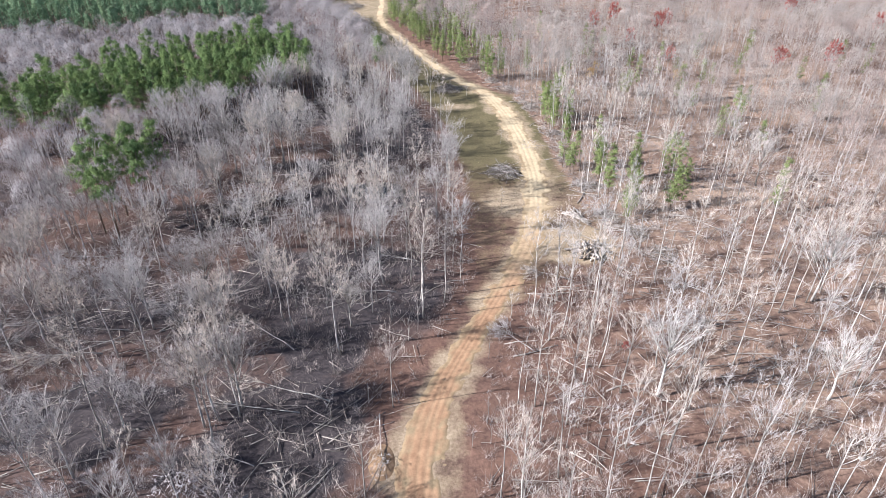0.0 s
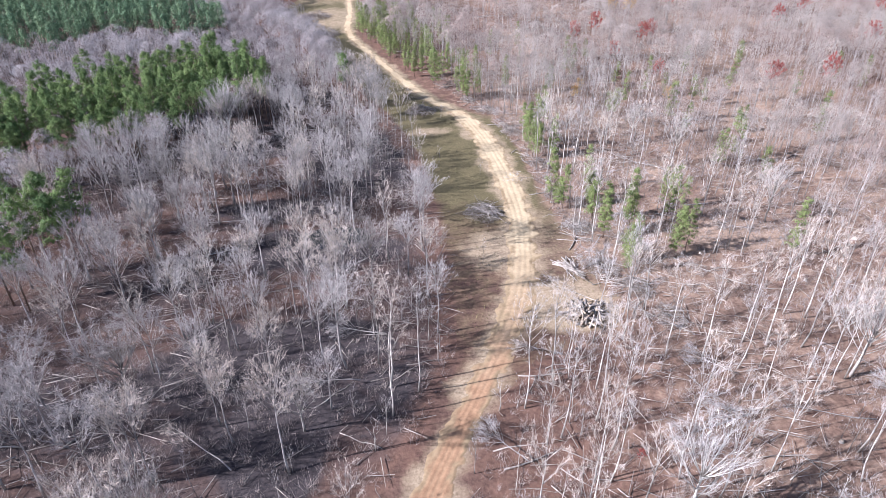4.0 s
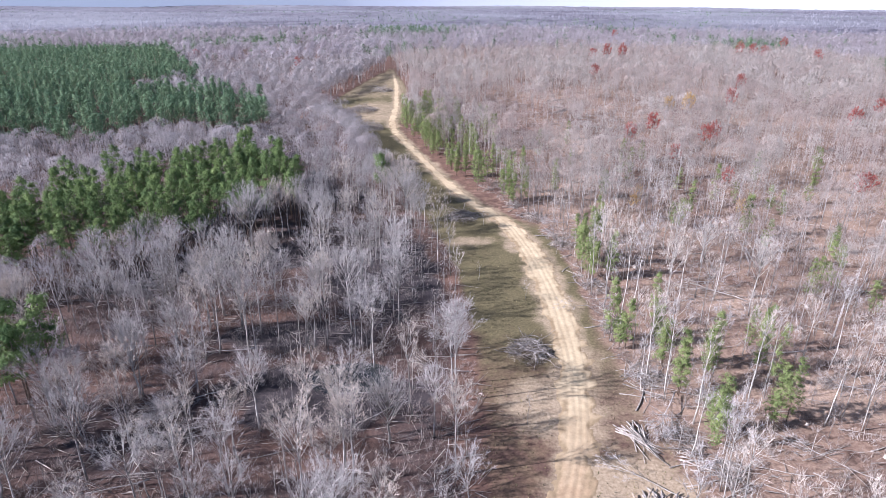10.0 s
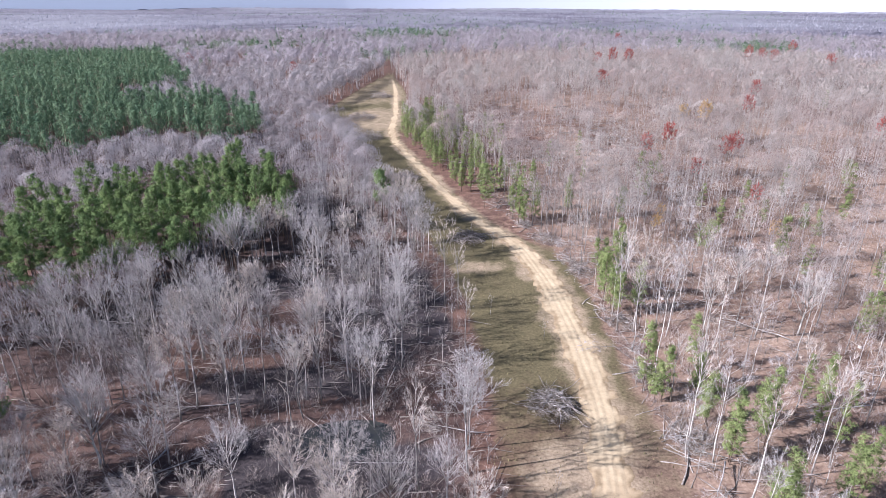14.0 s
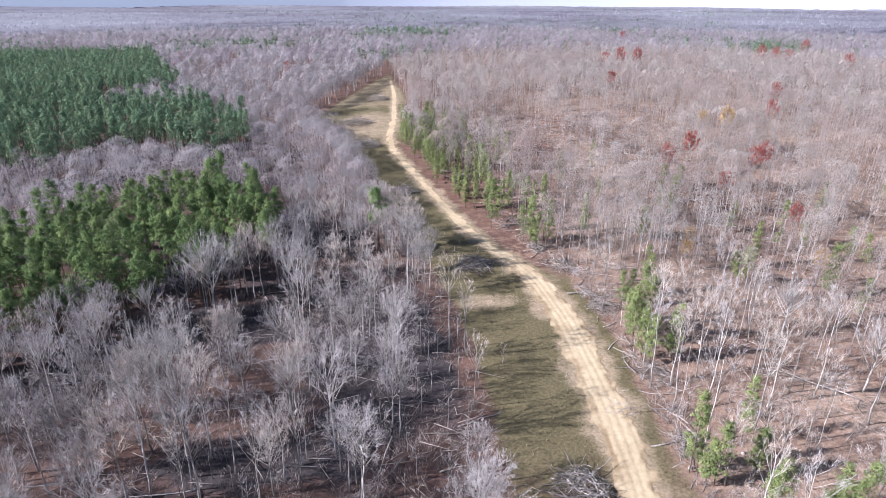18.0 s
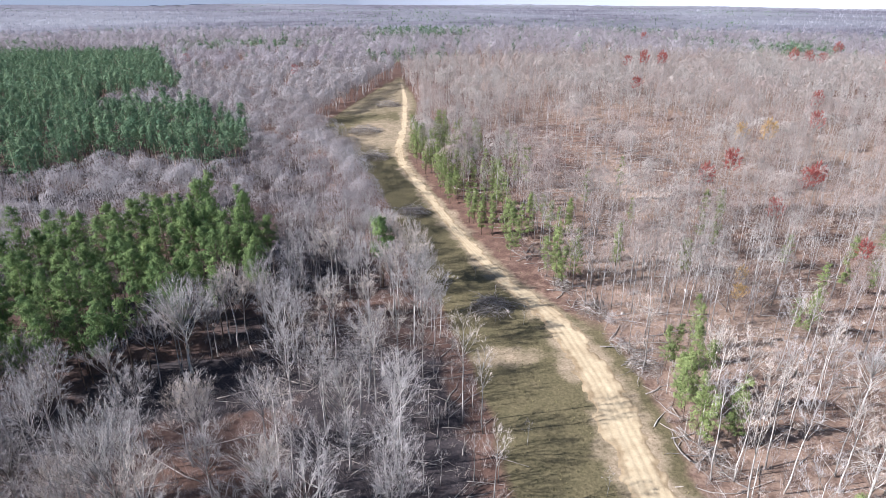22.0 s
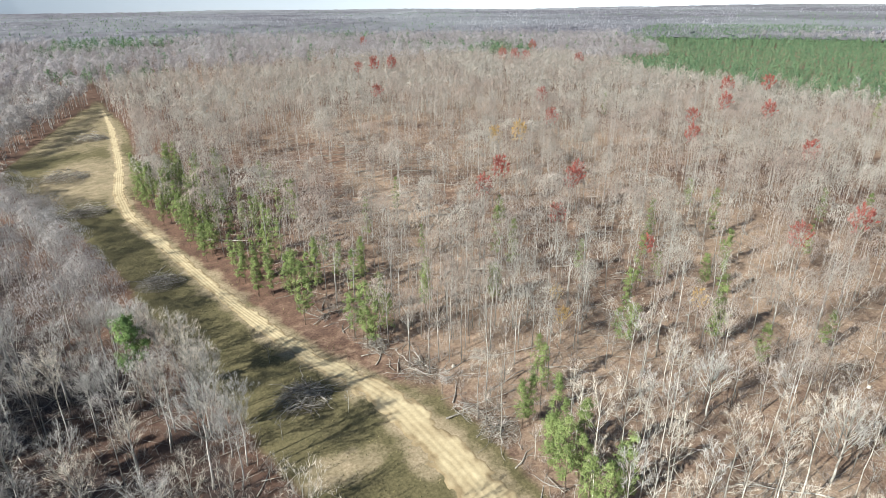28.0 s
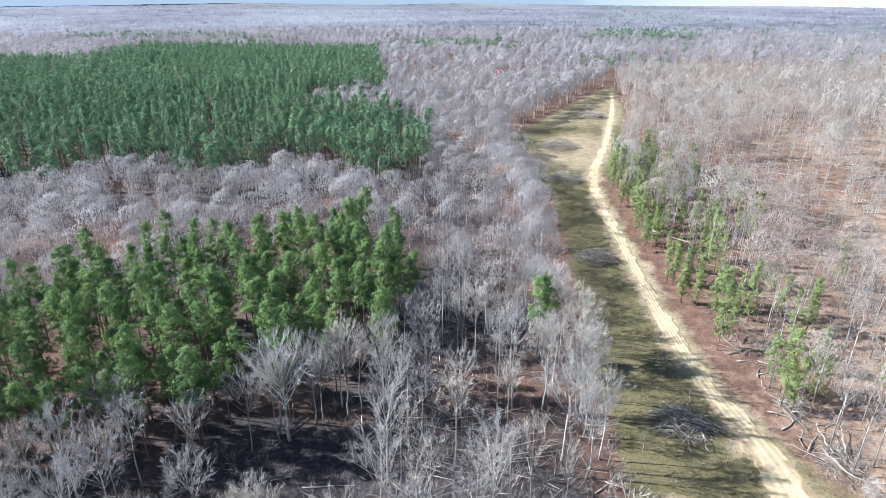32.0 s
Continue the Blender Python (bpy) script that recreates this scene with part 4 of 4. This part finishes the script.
for k, (x, y) in enumerate(((24, 162), (20, 206), (17, 122), (6, 199), (12, 226), (9, 205), (15, 172), (-1, 240))):
    thing("sapling", x, y, k * 1.1, 0.75, YOUNG_PARTS[k % 6], "slender sapling standing in the open grass", "sapling", "saplings in the grass")


def bush(rng, n, tall, w):
    a, e = rng.uniform(0, 6.28, n), rng.uniform(0.5, 1.4, n)
    d = np.stack([np.cos(a) * np.cos(e), np.sin(a) * np.cos(e), np.sin(e)], 1)
    p = np.c_[rng.normal(0, 0.3, (n, 2)), np.zeros(n)]
    return slivers(rng, p, p + d * (tall * rng.uniform(0.5, 1.2, n))[:, None], w)


x, y, r = scatter(18, -110, 150, 42, 330, 1.9)
near = (x > -72) & (x < 100) & (y < 240)
keep = (density(x, y) > 0.03) & in_view(x, y, 5) & (r.random(len(x)) < np.where(near, 0.6, 0.05) + 0.6 * smooth(field(x, y, 15, 41, 2), 0.35, 0.65))
x, y = x[keep], y[keep]
turn, size, kind = r.uniform(0, 6.28, len(x)), r.uniform(0.4, 1.5, len(x)), r.integers(0, 6, len(x))
pieces = [(*sown(bush(r, 26, 1.9, 0.032), x[kind == j], y[kind == j], turn[kind == j], size[kind == j]), 0) for j in range(6)]
tagged(new("brushwood", mesh_of("brushwood", pieces, [SHRUB])), "tangled leafless brush on the forest floor", "undergrowth", kind="stuff")

# felled tops and slash strewn on the ground
x, y, r = scatter(19, -110, 140, 42, 420, 1.9)
keep = (density(x, y) > 0.03) & in_view(x, y, 5) & (r.random(len(x)) < np.where(y < 230, 0.2, 0.1) + 0.75 * smooth(field(x, y, 22, 61, 2), 0.4, 0.7))
x, y = x[keep], y[keep]
a, n = r.normal(0.15, 0.9, len(x)), r.uniform(1.0, 6.0, len(x))
z0 = height(x, y)
p = np.stack([x, y, z0 + r.uniform(0.05, 0.4, len(x))], 1)
q = p + np.stack([np.cos(a) * n, np.sin(a) * n, r.uniform(-0.1, 0.5, len(x))], 1)
rad = r.uniform(0.02, 0.09, len(x))
tagged(new("slash", mesh_of("slash", [(*prisms(p, q, rad, rad * 0.4), 0)], [DEAD_STUFF])), "grey logging slash and dead branches on the ground", "slash", kind="stuff")

# grass of the strip
x, y, r = scatter(20, -60, 40, 100, 520, 0.8)
keep = (x > left_edge(y)) & (x < right_edge(y)) & (np.abs(x - road_x(y)) > np.interp(y, ROAD_Y, ROAD_W) / 2 + 0.5) & (r.random(len(x)) < 0.75 * field(x, y, 6, 8, 2) + 0.1)
x, y = x[keep], y[keep]
p = np.stack([x, y, height(x, y) - 0.03], 1)
q = p + np.c_[r.normal(0, 0.12, (len(x), 2)), r.uniform(0.15, 0.5, len(x))]
tagged(new("grass", mesh_of("grass", [(*slivers(r, p, q, 0.16), 0)], [GRASS])), "short dry winter grass on the open strip", "grass", kind="stuff")

# ---- logs and brush piles ----
def log_mesh(rng, name, long, r0, r1, mats, bend=0.03, stubs=3):
    k = 5
    line = np.c_[np.linspace(-long / 2, long / 2, k), rng.normal(0, long * bend, k), rng.normal(0, long * bend * 0.3, k) + r0]
    pieces = [(*tube(line, np.linspace(r0, r1, k), 7), 0)]
    for _ in range(stubs):
        t = rng.uniform(0.2, 0.95)
        s = np.array([np.interp(t, np.linspace(0, 1, k), line[:, c]) for c in range(3)])
        d = unit(np.array([rng.uniform(0.2, 1), rng.normal(0, 0.8), rng.uniform(0.0, 0.8)]))
        pieces.append((*prisms(s, s + d * long * rng.uniform(0.06, 0.18), r1 * 0.7, r1 * 0.15, 4), 0))
    return mesh_of(name, pieces, mats)


r = np.random.default_rng(21)
LOGS = [log_mesh(r, "log", r.uniform(7, 13), r.uniform(0.13, 0.24), r.uniform(0.05, 0.1), [DEAD], stubs=5) for _ in range(8)]
made = 0
while made < 290:
    if made < 110:
        yy = r.uniform(86, 250)
        xx = float(right_edge(yy)) + abs(r.normal(0, 3.0)) + 0.6
        aa = r.normal(0.6, 0.8)
    elif made < 150:
        yy = r.uniform(48, 200)
        xx = float(left_edge(yy)) - abs(r.normal(0, 5)) - 1
        aa = r.normal(0.3, 0.8)
    elif made < 215:
        xx, yy = r.normal(66, 20), r.normal(305, 45)
        aa = r.normal(0.1, 0.5)
        if density(np.array([xx]), np.array([yy]))[0] < 0.03:
            continue
    else:
        xx, yy = r.uniform(-60, 85), r.uniform(46, 215)
        aa = r.normal(0.1, 0.7)
        if density(np.array([xx]), np.array([yy]))[0] < 0.03:
            continue
    ob = new("fallen_log", LOGS[made % 8])
    ob.matrix_basis = Matrix.LocRotScale((xx, yy, float(height(xx, yy)) - 0.02), Euler((0, r.uniform(-0.03, 0.03), aa)), [r.uniform(0.7, 1.3) if 150 <= made < 215 else r.uniform(0.3, 0.75)] * 3)
    tagged(ob, "weathered grey fallen log on the forest floor", "log", "fallen logs")
    made += 1

BRANCH = []
for _ in range(8):
    long = r.uniform(3.5, 6.5)
    line = np.c_[np.linspace(0, long, 7), np.cumsum(r.normal(0, 0.24, 7)), np.cumsum(r.normal(0, 0.16, 7))]
    BRANCH.append(mesh_of("branch", [(*tube(line, np.linspace(0.085, 0.02, 7) * r.uniform(0.6, 1.2), 5), 0)], [PILE_WOOD]))


def brush_pile(x, y, wide, deep, tall, count, label, seed):
    """A heap of cut branches, butts inward, over a core of tangled twigs."""
    r = np.random.default_rng(seed)
    pile = new("brush_pile")
    pile.matrix_basis = Matrix.Translation((x, y, float(height(x, y))))
    n = int(70 * wide)
    a, e, q = r.uniform(0, 6.28, n), r.uniform(0, 1, n), np.sqrt(r.random(n))
    p = np.stack([np.cos(a) * q * wide / 2, np.sin(a) * q * deep / 2, e * tall * (1 - q * q) * 0.8 + 0.05], 1)
    d = unit(np.c_[r.normal(0, 1, (n, 2)), r.normal(0, 0.35, n)])
    part("tangle", mesh_of("tangle", [(*prisms(p - d * 0.6, p + d * 0.9, 0.022, 0.008), 0)], [DEAD_STUFF]), pile, "tangle of thin broken twigs")
    for k in range(count):
        ob = part("branch", BRANCH[k % 8], pile)
        a, q = r.uniform(0, 6.28), math.sqrt(r.random()) * 0.8
        px, py = math.cos(a) * q * wide / 2, math.sin(a) * q * deep / 2
        pz = tall * (1 - q * q) * r.uniform(0.15, 1.0) + 0.1
        yaw = a + r.normal(0, 1.0)
        ob.matrix_basis = Matrix.LocRotScale((px - math.cos(yaw) * 1.5, py - math.sin(yaw) * 1.5, pz), Euler((r.uniform(0, 6.28), r.uniform(-0.2, 0.3), yaw)), [r.uniform(0.6, 1.2)] * 3)
    tagged(pile, label, "brush pile", "brush piles")


def log_row(x, y, turn, count, long, label, seed):
    """Long trimmed poles dragged into a loose row."""
    r = np.random.default_rng(seed)
    row = new("log_pile")
    row.matrix_basis = Matrix.LocRotScale((x, y, float(height(x, y))), Euler((0, 0, turn)), (1, 1, 1))
    for k in range(count):
        me = POLES[k % len(POLES)]
        ob = part("log", me, row)
        q = r.normal(0, 0.8)
        ob.matrix_basis = Matrix.LocRotScale((r.normal(0, long * 0.12), q, max(0.0, 0.55 - 0.35 * abs(q)) * r.random() + 0.02), Euler((0, r.uniform(-0.05, 0.05), r.normal(0, 0.32))), [long / 8 * r.uniform(0.7, 1.15)] * 3)
    tagged(row, label, "log pile", "rows of poles")


POLES = [log_mesh(r, "pole", r.uniform(6.5, 9.0), r.uniform(0.08, 0.13), r.uniform(0.05, 0.07), [DEAD], 0.012, 1) for k in range(6)]
log_row(33, 117.5, -1.25, 26, 7, "row of long pale trimmed poles beside the road", 61)
log_row(40.5, 112, -0.3, 9, 6, "loose poles dragged out of the undergrowth", 62)
log_row(38.5, 173, -1.3, 7, 4.5, "low row of pale poles at the road's edge", 63)
log_row(36.5, 196, -1.4, 7, 4.5, "low row of pale poles at the road's edge", 64)

brush_pile(21, 142, 8.5, 9, 2.0, 90, "heap of grey cut branches on the dirt beside the road", 1)
brush_pile(14.5, 213, 9.5, 9, 2.2, 100, "heap of grey cut branches on shaded grass", 2)
brush_pile(-2.5, 270, 11, 9, 2.4, 100, "long heap of grey branches on the grass strip", 3)
brush_pile(-18, 331, 12, 10, 3.6, 110, "dark heap of brush at the strip's far bend", 4)
brush_pile(-25, 376, 16, 12, 4.0, 130, "large heap of brush and logs on the bare landing", 5)
brush_pile(-17, 438, 14, 9, 3.6, 90, "distant heap of brush on the landing", 6)

for k, (x, y, w) in enumerate(((39, 117, 6), (40, 133, 6), (39, 150, 5), (41, 168, 6), (39, 191, 6), (35, 211, 7), (45, 101, 6), (48, 124, 6), (31, 222, 5), (43, 110, 5))):
    brush_pile(x, y, w, w * 1.3, 1.1, 24, "low heap of pale slash along the road's edge", 30 + k)
down = 0
while down < 100:
    x, y = (r.uniform(-62, 6), r.uniform(46, 180)) if down < 60 else (r.uniform(8, 80), r.uniform(48, 210))
    if density(np.array([x]), np.array([y]))[0] < 0.03:
        continue
    a = r.normal(-1.4, 0.7)
    ob = thing("fallen_tree", x, y, a, r.uniform(0.45, 0.85), (DOME_PARTS[down % 7] if down % 3 == 0 else SLIM_PARTS[down % 9]), "fallen leafless tree lying on the forest floor", "fallen tree", "fallen trees")
    ob.matrix_basis = Matrix.LocRotScale((x, y, float(height(x, y)) + (0.9 if down % 3 == 0 else 0.35)), Euler((radians(86), 0, a), "XYZ"), ob.scale)
    down += 1

# stumps left by the felling
STUMPS = []
for k in range(4):
    rr = r.uniform(0.16, 0.3)
    a = np.linspace(0, 6.28, 9)[:-1]
    side = tube([(0, 0, -0.1), (0, 0, 0.08), (0, 0, 0.2), (0.01, 0, 0.42)], [rr * 1.7, rr * 1.25, rr * 1.05, rr], 9)
    top = tube([(0.01, 0, 0.415), (0.01, 0, 0.43)], [rr * 0.93, rr * 0.9], 9)
    STUMPS.append((mesh_of("butt", [(*side, 0)], [BARK]), mesh_of("cut_face", [(*top, 0)], [CUT_WOOD])))
made = 0
while made < 45:
    x, y = r.uniform(36, 100), r.uniform(50, 300)
    if density(np.array([x]), np.array([y]))[0] < 0.03:
        continue
    a, b = STUMPS[made % 4]
    thing("stump", x, y, r.uniform(0, 6.28), r.uniform(0.8, 1.3), [("butt", a, ""), ("cut_face", b, "pale sawn face")], "low cut stump with a pale sawn top", "stump", "stumps")
    made += 1

# earth pushed up beside the road
for k, (x, y, w, h) in enumerate(((-9.5, 57, 3, 0.6),)):
    mx, my = np.meshgrid(np.linspace(-1, 1, 22), np.linspace(-1, 1, 22))
    rr = np.hypot(mx, my)
    px, py = mx * w * 0.6, my * w
    mz = h * np.clip(1 - rr, -0.3, 1) * (0.6 + 0.9 * field(px + x, py + y, 1.6, 12 + k, 3))
    me = grid_mesh("dirt_mound", px, py, mz, [DIRT])
    ob = new("dirt_mound", me)
    ob.matrix_basis = Matrix.Translation((x, y, float(height(x, y)) - 0.05))
    tagged(ob, "heap of sandy earth pushed up beside the road", "dirt mound", "dirt mounds")

SHORT = [log_mesh(r, "short_log", r.uniform(2.2, 3.6), r.uniform(0.12, 0.2), r.uniform(0.09, 0.13), [CUT_WOOD if k % 2 else DEAD], 0.01, 0) for k in range(6)]
pile = new("log_pile")
pile.matrix_basis = Matrix.Translation((31, 104, float(height(31, 104))))
for k in range(80):
    ob = part("log", SHORT[k % 6], pile)
    q = math.sqrt(r.random())
    a = r.uniform(0, 6.28)
    ob.matrix_basis = Matrix.LocRotScale((math.cos(a) * q * 3.6, math.sin(a) * q * 3.2, 1.3 * (1 - q * q) * r.random() + 0.02), Euler((0, r.uniform(-0.35, 0.35), r.normal(0.9, 0.8))), [r.uniform(0.8, 1.2)] * 3)
tagged(pile, "jumbled pile of pale cut logs beside the clearing", "log pile")
